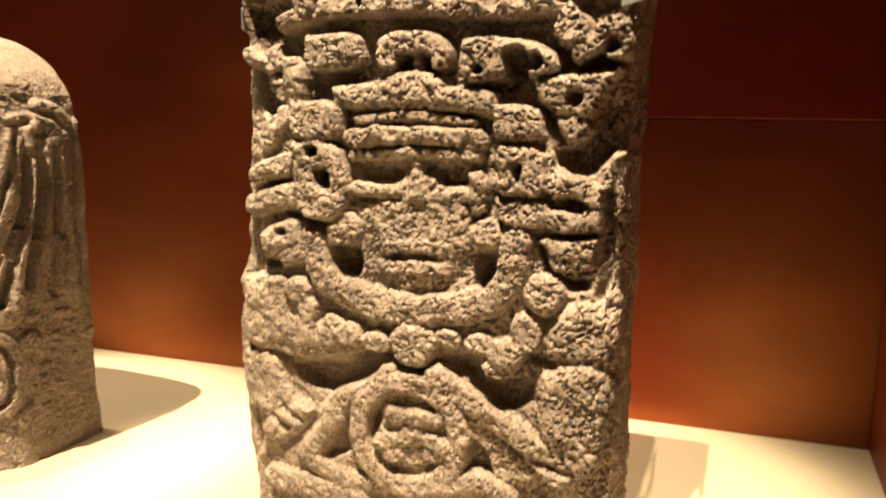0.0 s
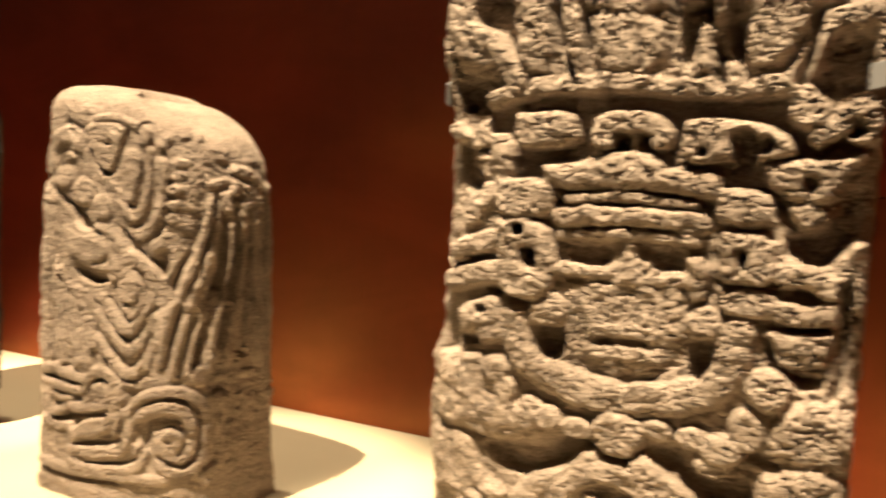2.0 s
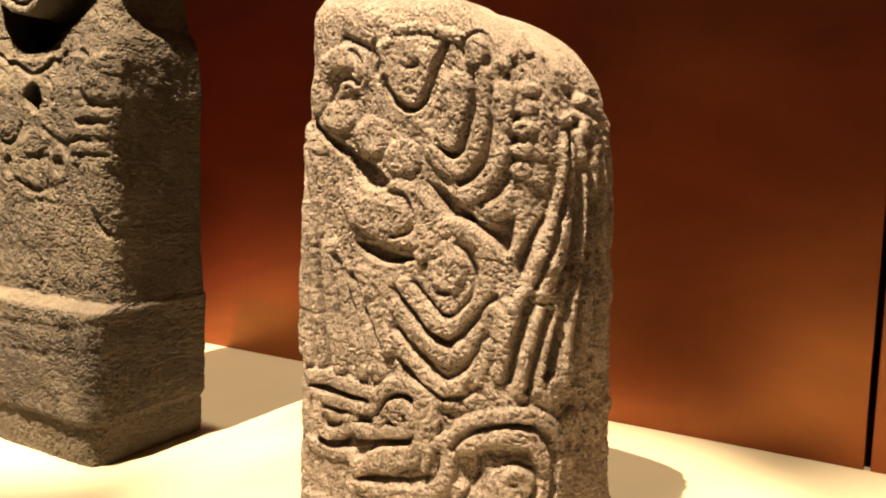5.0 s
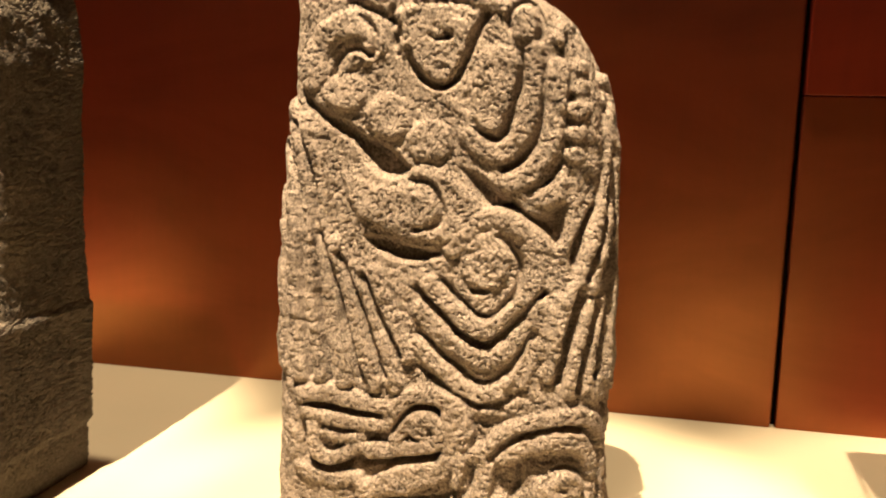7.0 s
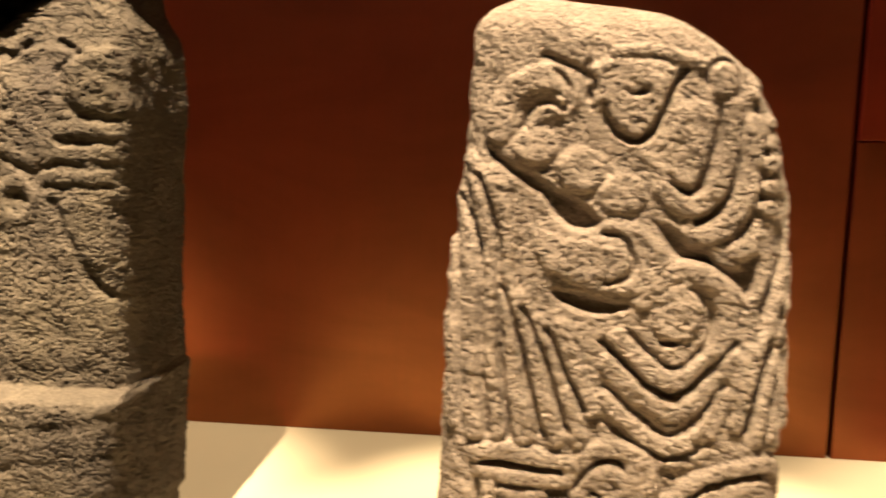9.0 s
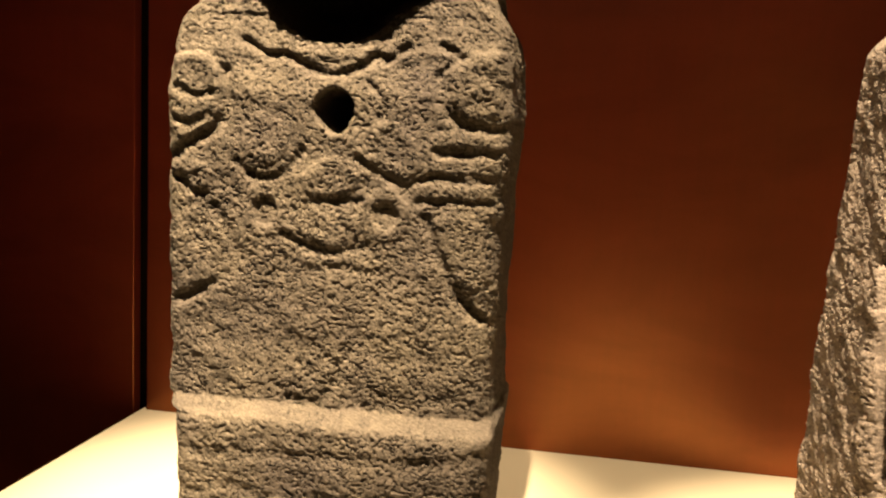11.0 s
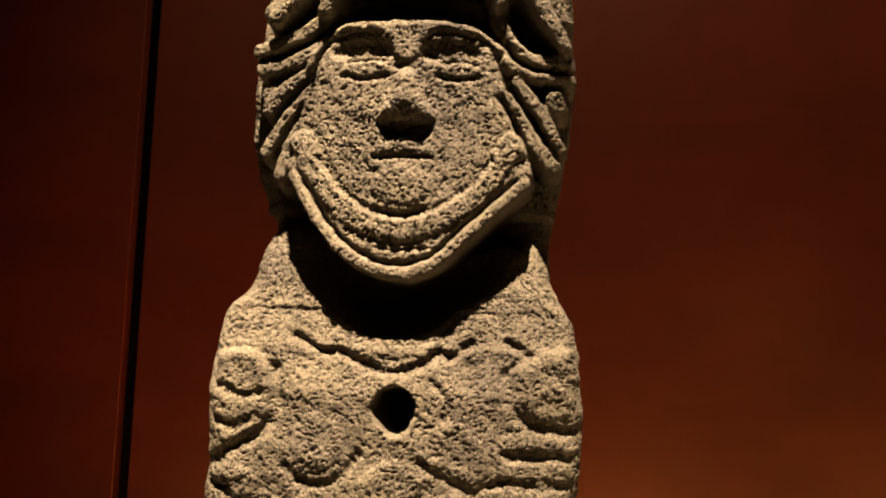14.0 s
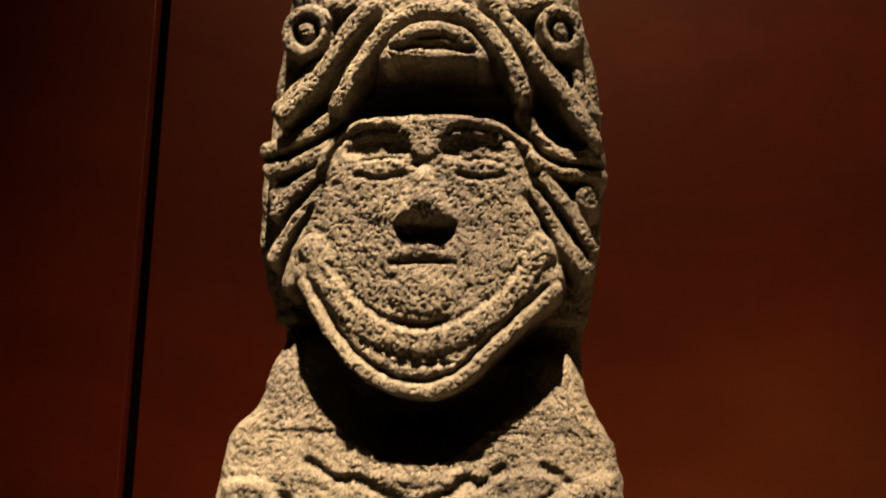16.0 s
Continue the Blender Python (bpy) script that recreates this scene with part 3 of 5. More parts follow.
    c.mass(3.6, 1.87, -11.1, 13.1, -8.3, 16.5, -1.4, 19.9, 3.8, 20.2, 8.3, 17.6, 11.4, 16.2, 14.4, 16.3, 15.2, 10.0, 14.1, 7.9, -17.9, 2.3, -18.5, 10.7, -15.5, 15.2, -12.2, 14.3)
    c.pit(1.6, 0.69, -6.5, 15.0, -4.1, 16.7, -2.0, 14.4, -5.4, 9.9, -11.1, 7.7, -9.0, 11.4)
    c.pit(1.4, 0.63, 6.6, 14.3, 9.0, 12.8, 10.4, 9.2, 8.6, 7.7, 6.0, 7.9)
    c.ring(5.2, 1.33, 0.3, 12.9, 5.83, 5.96)
    c.disc(4.6, 0.5, 12.9, 4.23, 4.23)
    c.pit(3.6, 0.40, -1.4, 16.2, 4.5, 16.8, 4.2, 16.3, -1.4, 15.6)
    c.rope(5.4, 0.94, -1.4, 15.1, 1.3, 15.1, 3.6, 15.1)
    c.rope(5.4, 0.95, -2.7, 11.7, 1.3, 13.2, 4.6, 12.1)
    c.disc(5.2, 1.0, 13.2, 1.45, 1.19)
    c.disc(5.2, -1.3, 10.6, 1.35, 1.08)
    c.disc(5.2, 3.3, 11.3, 1.43, 1.17)
    c.rope(4.8, 1.60, -2.1, 19.2, -5.5, 17.5, -7.6, 15.9, -9.0, 14.1)
    c.rope(5, 1.54, 3.5, 19.6, 7.0, 17.8, 10.8, 15.8, 13.9, 13.5, 17.0, 10.9)
    c.rope(4.8, 1.17, -12.2, 8.9, -9.7, 12.0, -8.3, 13.8)
    c.rope(4.8, 1.17, -11.8, 8.6, -8.9, 6.7, -4.7, 6.4)
    c.rope(5, 1.51, -16.3, 5.5, -11.1, 5.1, -5.4, 4.5)
    c.mass(4.8, 1.21, -18.1, 11.4, -15.1, 14.9, -11.1, 14.8, -12.2, 11.6, -15.5, 9.1, -18.2, 8.7)
    c.groove(0.9, 0.52, -16.3, 12.7, -14.4, 11.6)
    c.groove(0.9, 0.52, -15.1, 13.9, -12.9, 12.7)
    c.rope(5, 1.09, 11.4, 15.0, 14.5, 13.6, 17.6, 11.6)
    c.rope(4.8, 1.03, 4.7, 7.6, 8.5, 9.2, 11.7, 7.6)
    c.groove(1, 0.49, 11.8, 13.2, 15.2, 11.6, 18.2, 11.4)
    c.mass(3.6, 1.45, -20.6, 69.6, 22.7, 68.1, 23.3, 57.5, -19.5, 57.1)
    c.rope(4.8, 1.05, -14.8, 56.9, -12.4, 57.8, -8.4, 58.3, -1.8, 58.6, 4.5, 57.9, 10.5, 57.7, 13.9, 58.2, 16.2, 57.1)
    c.mass(4.8, 1.10, -13.2, 69.4, -8.8, 69.2, -8.1, 59.3, -11.8, 59.0, -12.8, 63.3)
    c.mass(4.9, 0.93, -8.0, 68.6, -5.4, 66.7, -4.8, 59.3, -6.9, 59.3)
    c.mass(4.8, 1.04, -5.0, 65.6, 2.9, 65.4, 3.3, 59.3, -4.4, 59.3)
    c.mass(4.8, 1.04, -5.5, 69.1, 3.1, 68.8, 2.9, 64.8, -4.7, 65.0)
    c.mass(4.2, 0.73, 3.7, 67.7, 5.8, 68.2, 6.1, 60.2, 4.4, 59.6)
    c.rope(4.8, 0.82, 8.8, 67.5, 7.7, 65.3, 7.1, 60.2)
    c.mass(4.8, 0.92, 11.5, 66.9, 15.7, 67.8, 18.0, 66.1, 15.9, 63.5, 13.3, 59.3, 10.9, 60.2)
    c.groove(2.5, 0.60, -8.5, 66.2, -7.8, 59.0)
    c.groove(2, 0.52, -5.3, 66.7, -4.4, 59.6)
    c.groove(2.4, 0.61, 3.4, 68.8, 3.5, 59.1)
    c.pit(0.8, 0.61, 4.4, 65.4, 6.7, 68.1, 7.1, 66.4, 6.4, 62.5, 5.6, 59.6, 4.4, 59.6)
    c.pit(0.8, 0.59, 8.1, 64.7, 10.1, 65.2, 11.2, 67.4, 11.0, 64.1, 10.4, 60.2, 7.7, 59.9, 7.3, 62.5)
    c.pit(0.6, 0.66, 16.6, 65.1, 18.0, 66.1, 19.7, 65.0, 17.5, 64.0, 16.3, 61.8, 15.3, 59.3, 13.3, 59.1, 15.1, 62.4)
    c.hole(0.2, -15.4, 66.1, 2.52, 2.94)
    c.pit(0.2, 0.56, -15.1, 64.5, -13.0, 65.1, -12.2, 62.1, -12.1, 59.3, -13.2, 60.2)
    c.rope(5, 1.21, -17.7, 64.0, -15.4, 63.0, -13.6, 60.6, -12.1, 58.4)
    c.mass(4.6, 1.16, -20.4, 63.7, -16.9, 64.6, -14.7, 62.7, -13.9, 60.2, -16.0, 59.9, -19.6, 60.6)
    c.pit(0.3, 0.72, -19.9, 59.3, -16.7, 59.3, -15.2, 57.5, -16.2, 54.7, -18.8, 57.1)
    c.rope(5, 1.00, 16.8, 62.4, 16.1, 60.2, 14.8, 58.4)
    c.rope(4.8, 1.11, 16.7, 63.2, 19.2, 64.0, 21.3, 64.5)
    c.pit(0.2, 0.66, 17.4, 61.8, 19.2, 62.9, 21.9, 63.1, 22.2, 58.0, 19.0, 57.2, 16.2, 57.7)
    c.rope(4.4, 0.75, 21.5, 65.0, 22.4, 62.8, 22.1, 60.2)
    c.rope(4.4, 1.30, -19.9, 68.4, -19.8, 65.3, -19.0, 64.0)
    c.mass(4.6, 1.5, -13, 66, -8, 66, -8, 77, -13, 77)
    c.mass(4.7, 1.5, -7.4, 66, 3, 66, 3, 77, -7.4, 77)
    c.mass(4.6, 1.5, 4, 66, 10, 66, 11, 77, 4, 77)
    c.mass(4.4, 2.0, 12, 66, 21, 66, 21, 77, 12, 77)
    c.mass(4.3, 1.20, -20.7, 28.8, -13.4, 29.7, -12.2, 25.8, -8.3, 22.7, -7.4, 20.8, -13.3, 19.5, -18.0, 20.9, -20.5, 21.3)
    c.disc(4.9, -12.0, 23.7, 1.00, 2.42)
    c.disc(4.8, -9.3, 23.2, 1.40, 1.68)
    c.mass(4.6, 0.56, -13.8, 48.5, -8.4, 48.5, -8.1, 45.0, -13.5, 44.8)
    c.mass(4.9, 0.42, -13.7, 44.5, -8.4, 44.6, -7.9, 41.4, -8.1, 38.6, -9.0, 37.2, -13.5, 37.5)
    c.pit(1.2, 0.42, -12.1, 43.9, -10.3, 44.0, -10.0, 42.7, -11.9, 42.5)
    c.pit(0.8, 0.48, -11.1, 41.2, -8.7, 41.5, -8.5, 39.3, -10.3, 39.1)
    c.pit(0.2, 0.66, -14.6, 19.2, -11.1, 19.2, -7.6, 19.3, -4.8, 21.7, -2.2, 20.1, -5.5, 17.8, -8.3, 16.6, -11.8, 16.3, -13.6, 17.8)
    c.pit(0.2, 0.63, 4.4, 21.4, 7.9, 21.8, 9.1, 20.1, 14.0, 20.9, 14.1, 18.1, 11.4, 16.6, 10.2, 16.5, 7.6, 18.8, 5.1, 20.0)
    c.pit(0.6, 0.55, -9.1, 33.2, -5.6, 33.6, -5.4, 30.0, -7.3, 29.3, -8.6, 30.2)
    c.pit(0.6, 0.49, 7.1, 33.4, 9.9, 34.2, 9.7, 31.2, 8.3, 29.2, 7.4, 30.3)
    c.pit(-0.8, 0.51, 14.8, 44.3, 18.4, 44.6, 19.5, 47.8, 20.6, 49.6, 21.5, 49.4, 21.3, 44.3, 19.9, 42.4, 19.0, 41.4, 16.3, 41.6)
    c.pit(-0.5, 0.43, 20.0, 40.5, 21.4, 40.8, 21.6, 37.0, 21.0, 29.1, 19.8, 29.6, 20.2, 33.0)
    c.pit(-0.4, 0.65, -20.5, 59.2, -17.3, 59.3, -16.6, 56.7, -18.4, 55.2, -20.0, 55.9)
    c.pit(-0.1, 0.58, -19.3, 52.2, -17.3, 53.0, -16.8, 49.1, -15.2, 47.9, -16.7, 46.4, -18.8, 47.3)
    c.pit(0.2, 0.52, 10.0, 53.8, 11.6, 54.3, 13.0, 52.6, 12.2, 49.8, 10.4, 50.0, 9.8, 52.1)
    c.groove(3.0, 0.5, -8.5, 69.0, -8.4, 64.1, -6.0, 58.6)
    c.groove(2.6, 0.45, -4.7, 68.7, -4.2, 63.7, -3.5, 58.9)
    c.groove(1.4, 0.4, 0.4, 68.5, 0.8, 60.0)
    c.groove(3.0, 0.55, 3.0, 69.2, 4.2, 63.0, 4.3, 59.1)
    c.groove(3.4, 0.75, 6.5, 68.3, 7.3, 62.9, 8.4, 58.5)
    c.groove(3.4, 0.8, 9.3, 66.9, 9.3, 63.3, 10.8, 58.9)
    c.groove(3.0, 0.7, 16.7, 65.0, 16.3, 61.7, 15.5, 58.5)
    c.groove(1.2, 0.4, -11.7, 56.4, -10.9, 58.8)
    c.groove(1.0, 0.4, -2.2, 57.2, -2.1, 58.9)
    c.groove(1.2, 0.4, 6.5, 56.9, 6.1, 58.9)
    c.groove(1.0, 0.4, 12.4, 57.1, 11.9, 59.0)
    c.groove(1.0, 0.4, 1.7, 57.2, 2.1, 58.9)
    c.groove(1.0, 0.4, -6.3, 57.1, -5.9, 58.6)
    c.H[:] = 0.66 * c.H - 2.5


slab = carved_stone("carved_slab", -0.333, 0.822, 15.0, [(0, -20.0, 22.0), (6, -21.0, 22.2), (18, -22.4, 22.0), (28, -22.4, 22.0), (30, -21.4, 22.0), (40, -20.8, 22.0), (55, -21.0, 22.2), (62, -22.7, 22.8), (76, -22.5, 22.5)],
                    lambda x: 76 + 0 * x, 2.0, cut_slab, BASALT, 0.11, 1.05, 0.33, pore=0.66,
                    pitted=lambda x, z: np.clip(0.75 + 0.024 * x + 0.011 * (z - 38), 0.2, 1.4))
tagged(slab, "weathered porous basalt slab carved in deep relief, standing on the shelf", "carved stone")


def cut_pillar(c):
    c.H[:] = 0.8
    c.rope(1.45, 1.29, -10.6, 47.3, -10.2, 49.8, -8.9, 51.5, -6.8, 52.2, -5.2, 51.5, -4.9, 50.3)
    c.rope(1.3, 0.86, -7.8, 48.3, -6.9, 49.4, -5.7, 49.3)
    c.groove(0.9, 0.38, -8.7, 46.8, -8.3, 48.9, -7.5, 50.0, -6.2, 50.0, -5.2, 49.3, -4.6, 50.1, -4.8, 51.6, -6.0, 52.6)
    c.mass(1.4, 0.75, -3.5, 53.1, -3.5, 49.8, -1.2, 48.8, 0.2, 47.0, 2.1, 47.0, 3.5, 49.8, 4.6, 53.1, 2.9, 53.9, -2.0, 54.0)
    c.groove(0.9, 0.38, -3.2, 53.5, -3.2, 51.3, -2.6, 49.7)
    c.groove(1.1, 0.43, -1.8, 49.9, -1.2, 48.0, 0.1, 47.0, 1.5, 46.7, 2.4, 47.5, 3.1, 49.1, 3.9, 50.7, 4.9, 53.0)
    c.pit(-0.3, 0.43, -0.2, 51.1, 0.7, 51.7, 2.0, 51.5, 2.3, 51.0, 1.3, 50.5, 0.3, 50.5)
    c.disc(1.55, 8.2, 52.0, 1.45, 1.72)
    c.groove(0.9, 0.32, 6.8, 51.8, 6.9, 53.3, 8.1, 53.9, 9.2, 53.2, 9.5, 51.6, 9.3, 50.2)
    c.mass(1.55, 0.65, 3.8, 48.4, 4.3, 49.9, 5.5, 50.6, 7.0, 50.3, 7.9, 49.4, 7.5, 46.6, 7.0, 44.1, 6.1, 42.8, 5.0, 42.8, 4.1, 43.9, 3.7, 45.6)
    c.groove(1.1, 0.38, 8.3, 49.7, 7.9, 47.1, 7.3, 44.2, 6.5, 42.6, 5.3, 42.4, 4.3, 43.0)
    c.rope(1.55, 0.91, 9.0, 49.8, 9.2, 47.5, 8.8, 44.5, 7.8, 42.1, 6.3, 41.2, 4.8, 41.4, 3.5, 42.6)
    c.groove(1.2, 0.43, 10.2, 48.5, 10.2, 45.1, 9.4, 42.3, 8.1, 40.6, 6.8, 40.1)
    c.rope(1.5, 0.91, 10.9, 48.5, 10.9, 44.1, 10.3, 41.3, 8.9, 39.2, 7.3, 38.8)
    c.groove(1.0, 0.38, 12.0, 46.3, 11.9, 42.0, 11.2, 39.9, 10.2, 38.5)
    c.mass(1.4, 0.75, 8.5, 37.6, 10.1, 38.6, 11.9, 39.8, 12.4, 38.4, 11.7, 37.0, 9.8, 36.4)
    c.disc(1.25, 12.7, 48.7, 0.91, 0.70)
    c.disc(1.25, 12.7, 47.0, 0.91, 0.70)
    c.disc(1.25, 12.6, 45.1, 0.91, 0.70)
    c.disc(1.25, 12.5, 43.2, 0.91, 0.70)
    c.disc(1.25, 12.5, 41.4, 0.91, 0.70)
    c.pit(-0.45, 0.48, -12.0, 46.4, -10.0, 45.2, -8.0, 44.1, -5.9, 42.9, -4.9, 42.0, -2.8, 40.5, -1.0, 40.1, -2.0, 39.2, -3.3, 39.2, -5.4, 40.1, -6.9, 41.9, -10.0, 43.7, -11.9, 45.2)
    c.pit(-0.9, 0.65, 2.5, 40.0, 4.8, 39.8, 6.3, 38.1, 8.0, 37.5, 8.8, 36.1, 12.0, 36.5, 11.8, 34.4, 10.6, 33.8, 9.6, 35.0, 7.4, 35.9, 5.5, 35.8, 4.5, 37.1, 3.4, 38.9)
    c.pit(-0.9, 0.54, 10.6, 36.7, 12.1, 37.7, 12.5, 35.3, 12.2, 33.5, 11.1, 33.0, 10.5, 34.3)
    c.pit(-0.9, 0.48, -8.0, 43.9, -5.9, 42.5, -3.3, 41.7, -1.7, 40.4, -1.9, 38.9, -3.7, 38.6, -5.4, 39.5, -6.7, 41.4)
    c.disc(1.6, -7.5, 46.1, 2.15, 1.77)
    c.disc(1.6, -3.5, 44.2, 2.37, 2.20)
    c.disc(1.55, 0.3, 42.2, 2.26, 2.10)
    c.mass(1.5, 0.86, -8.2, 39.5, -5.9, 38.9, -3.8, 38.2, -2.5, 38.2, -1.6, 39.6, -0.1, 40.4, 2.3, 39.6, 4.1, 37.9, 4.9, 35.8, 4.0, 34.4, 2.5, 32.9, 0.4, 33.1, -1.6, 33.1, -3.2, 33.8, -5.3, 34.5, -7.0, 35.8)
    c.groove(1.0, 0.43, -1.3, 38.8, 0.1, 38.6, 1.1, 37.5, 1.6, 36.0, 0.8, 34.7, -0.8, 34.4)
    c.disc(1.65, -0.5, 36.3, 1.51, 1.94)
    c.pit(-0.7, 0.54, -6.1, 33.7, -3.2, 33.6, -0.7, 32.9, 2.2, 32.6, 0.9, 31.6, -1.6, 31.1, -3.9, 31.6, -5.3, 32.5)
    c.mass(1.5, 0.65, 3.2, 32.7, 4.3, 34.4, 6.3, 35.0, 7.5, 33.7, 7.8, 31.0, 6.6, 29.2, 4.9, 29.0, 3.2, 30.3)
    c.disc(1.7, 6.1, 32.1, 1.18, 1.18)
    c.pit(0.0, 0.32, 3.8, 29.6, 6.2, 29.6, 5.9, 28.8, 4.4, 28.6)
    c.rope(1.55, 1.02, 2.5, 32.9, 4.0, 34.9, 6.0, 35.8, 8.1, 35.2, 9.7, 33.0, 9.9, 30.6, 8.6, 28.0, 5.5, 25.3, 2.6, 27.2, 0.4, 29.5)
    c.groove(1.0, 0.38, 6.6, 34.1, 8.1, 32.8, 8.7, 30.8, 8.0, 28.6, 5.5, 26.3, 2.9, 28.5, 1.5, 29.8)
    c.groove(1.2, 0.43, -0.8, 29.0, 1.9, 26.2, 4.9, 24.2, 5.9, 24.3, 8.2, 26.4, 10.7, 29.4)
    c.rope(1.5, 0.91, -0.5, 27.2, 2.1, 24.5, 5.3, 22.5, 7.0, 23.3, 9.1, 25.6, 10.7, 28.1)
    c.groove(1.0, 0.43, -0.4, 25.0, 2.5, 22.4, 5.0, 20.7, 6.2, 20.9, 8.2, 22.9, 9.9, 25.6)
    c.rope(1.4, 0.81, -0.5, 23.9, 2.2, 21.2, 4.7, 19.5, 6.8, 19.8, 8.6, 21.5, 10.1, 24.6)
    c.groove(0.8, 0.38, -0.3, 21.9, 2.6, 19.6, 5.0, 18.6, 7.2, 18.9, 8.8, 20.3)
    c.rope(1.7, 0.93, -14.5, 37.0, -14.8, 32.5, -14.7, 26.6, -14.0, 20.9)
    c.rope(1.7, 0.93, -13.8, 41.5, -12.6, 36.9, -12.6, 31.2, -12.7, 25.3, -11.8, 20.1)
    c.rope(1.7, 0.93, -13.1, 44.8, -11.6, 41.7, -10.9, 37.6, -10.8, 31.6, -10.8, 25.8, -9.8, 20.2)
    c.rope(1.7, 0.93, -11.0, 43.6, -9.9, 39.6, -9.8, 35.5, -9.1, 31.7, -8.8, 26.0, -7.5, 19.8)
    c.rope(1.7, 0.93, -8.7, 32.7, -7.0, 28.1, -5.8, 23.4, -4.5, 19.9)
    c.rope(1.7, 0.93, -6.6, 30.5, -5.0, 26.4, -3.5, 22.7, -2.6, 19.9)
    c.rope(1.7, 0.93, -4.8, 30.2, -3.0, 26.1, -1.6, 22.9)
    c.groove(1.3, 0.38, -14.5, 38.5, -13.7, 32.8, -13.6, 27.0, -13.1, 20.5)
    c.groove(1.3, 0.38, -13.7, 41.5, -11.8, 38.0, -11.5, 31.4, -11.4, 25.6, -10.7, 20.1)
    c.groove(1.3, 0.38, -12.0, 43.5, -10.6, 39.6, -10.2, 34.5, -10.1, 28.8, -9.3, 23.0, -8.7, 19.9)
    c.groove(1.3, 0.38, -9.8, 33.5, -8.4, 29.4, -7.4, 25.2, -5.9, 20.3)
    c.groove(1.3, 0.38, -8.0, 31.8, -6.1, 27.8, -4.6, 23.6, -3.6, 20.7)
    c.groove(1.3, 0.38, -5.9, 30.1, -4.3, 26.5, -2.2, 22.7)
    c.rope(1.55, 0.65, 16.9, 44.5, 16.2, 39.5, 15.0, 34.9, 13.6, 30.6)
    c.rope(1.55, 0.72, 18.3, 44.6, 17.6, 39.4, 16.2, 34.8, 14.4, 29.8)
    c.groove(1.0, 0.36, 17.6, 44.6, 16.7, 39.4, 15.6, 35.0, 14.1, 30.6)
    c.pit(-0.7, 0.58, 13.3, 35.8, 15.2, 38.4, 15.8, 40.9, 15.2, 37.7, 14.2, 34.6, 13.0, 30.8, 12.2, 32.6)
    c.pit(-0.3, 0.50, 19.0, 42.0, 18.9, 37.5, 17.8, 34.3, 16.0, 30.6, 15.2, 29.4, 16.6, 29.9, 18.5, 33.0, 19.8, 37.5)
    c.rope(2.3, 0.65, 19.4, 44.6, 20.4, 39.3, 19.8, 34.0, 17.9, 29.0, 17.2, 24.6, 16.9, 21.3)
    c.rope(2.3, 0.65, 20.4, 45.3, 22.7, 41.0, 23.0, 35.3, 21.3, 29.3, 20.0, 24.1, 19.3, 20.1)
    c.rope(2.3, 0.65, 20.9, 46.3, 24.2, 43.3, 25.5, 37.8, 24.4, 31.7, 22.7, 24.9, 21.8, 18.9)
    c.rope(2.3, 0.58, 21.5, 47.2, 25.5, 45.0, 27.1, 40.5, 26.6, 34.2, 25.6, 27.4)
    c.rope(1.4, 0.58, 16.4, 46.0, 19.2, 46.5, 21.8, 46.3)
    c.groove(2.2, 0.50, 19.4, 42.0, 19.2, 36.2, 18.0, 32.3)
    c.groove(2.2, 0.50, 21.4, 42.7, 21.8, 36.0, 20.3, 30.8, 18.9, 25.6)
    c.groove(2.2, 0.50, 23.4, 42.7, 24.0, 36.5, 22.8, 30.5, 21.4, 23.8)
    c.groove(2.2, 0.50, 26.1, 41.9, 26.1, 35.7, 25.1, 28.8, 23.7, 22.0)
    c.rope(1.5, 0.72, 13.0, 29.9, 12.0, 26.7, 11.2, 21.9)
    c.rope(1.5, 0.72, 14.6, 28.2, 13.7, 24.2, 13.0, 20.4)
    c.rope(1.5, 0.65, 15.5, 28.2, 15.1, 24.1, 14.4, 20.7)
    c.rope(1.4, 0.65, 17.2, 27.2, 16.6, 23.3, 16.4, 21.4)
    c.groove(1.4, 0.50, 13.7, 29.5, 12.8, 25.8, 12.1, 21.5)
    c.groove(1.4, 0.50, 15.1, 28.3, 14.3, 24.2, 13.7, 20.6)
    c.groove(1.4, 0.50, 16.3, 27.3, 15.8, 24.1, 15.3, 21.6)
    c.groove(0.9, 0.36, 11.1, 27.2, 9.6, 23.0, 7.8, 20.0)
    c.rope(1.4, 0.86, 12.1, 28.7, 10.7, 25.2, 9.0, 21.5)
    c.pit(0.1, 0.65, -11.8, 18.5, -2.5, 18.3, 3.9, 17.4, 14.6, 19.1, 15.0, 10.7, -12.1, 8.0)
    c.rope(1.6, 0.91, -11.6, 18.1, -10.2, 18.6, -6.9, 18.1, -3.0, 17.5)
    c.rope(1.6, 0.81, -11.2, 16.6, -8.0, 16.0, -5.1, 15.9, -2.7, 16.2)
    c.groove(1.1, 0.32, -11.2, 17.3, -7.4, 16.9, -3.0, 16.7)
    c.rope(1.6, 1.02, -2.8, 17.0, -1.6, 18.6, 0.7, 19.4, 2.9, 18.7, 4.1, 16.5, 3.4, 13.5, 1.4, 11.9, -2.3, 11.2, -4.3, 9.8, -5.1, 8.9)
    c.rope(1.6, 0.81, -2.4, 14.7, -1.6, 16.2, 0.1, 17.2, 1.6, 16.6, 1.9, 15.3, 0.8, 14.3, -2.4, 13.6, -6.2, 13.3)
    c.groove(1.2, 0.32, -2.6, 15.6, -1.2, 17.8, 0.9, 18.1, 2.7, 16.8, 2.6, 14.3, 1.0, 13.1, -3.0, 12.3, -5.7, 12.0)
    c.disc(1.5, -0.2, 15.6, 1.08, 0.70)
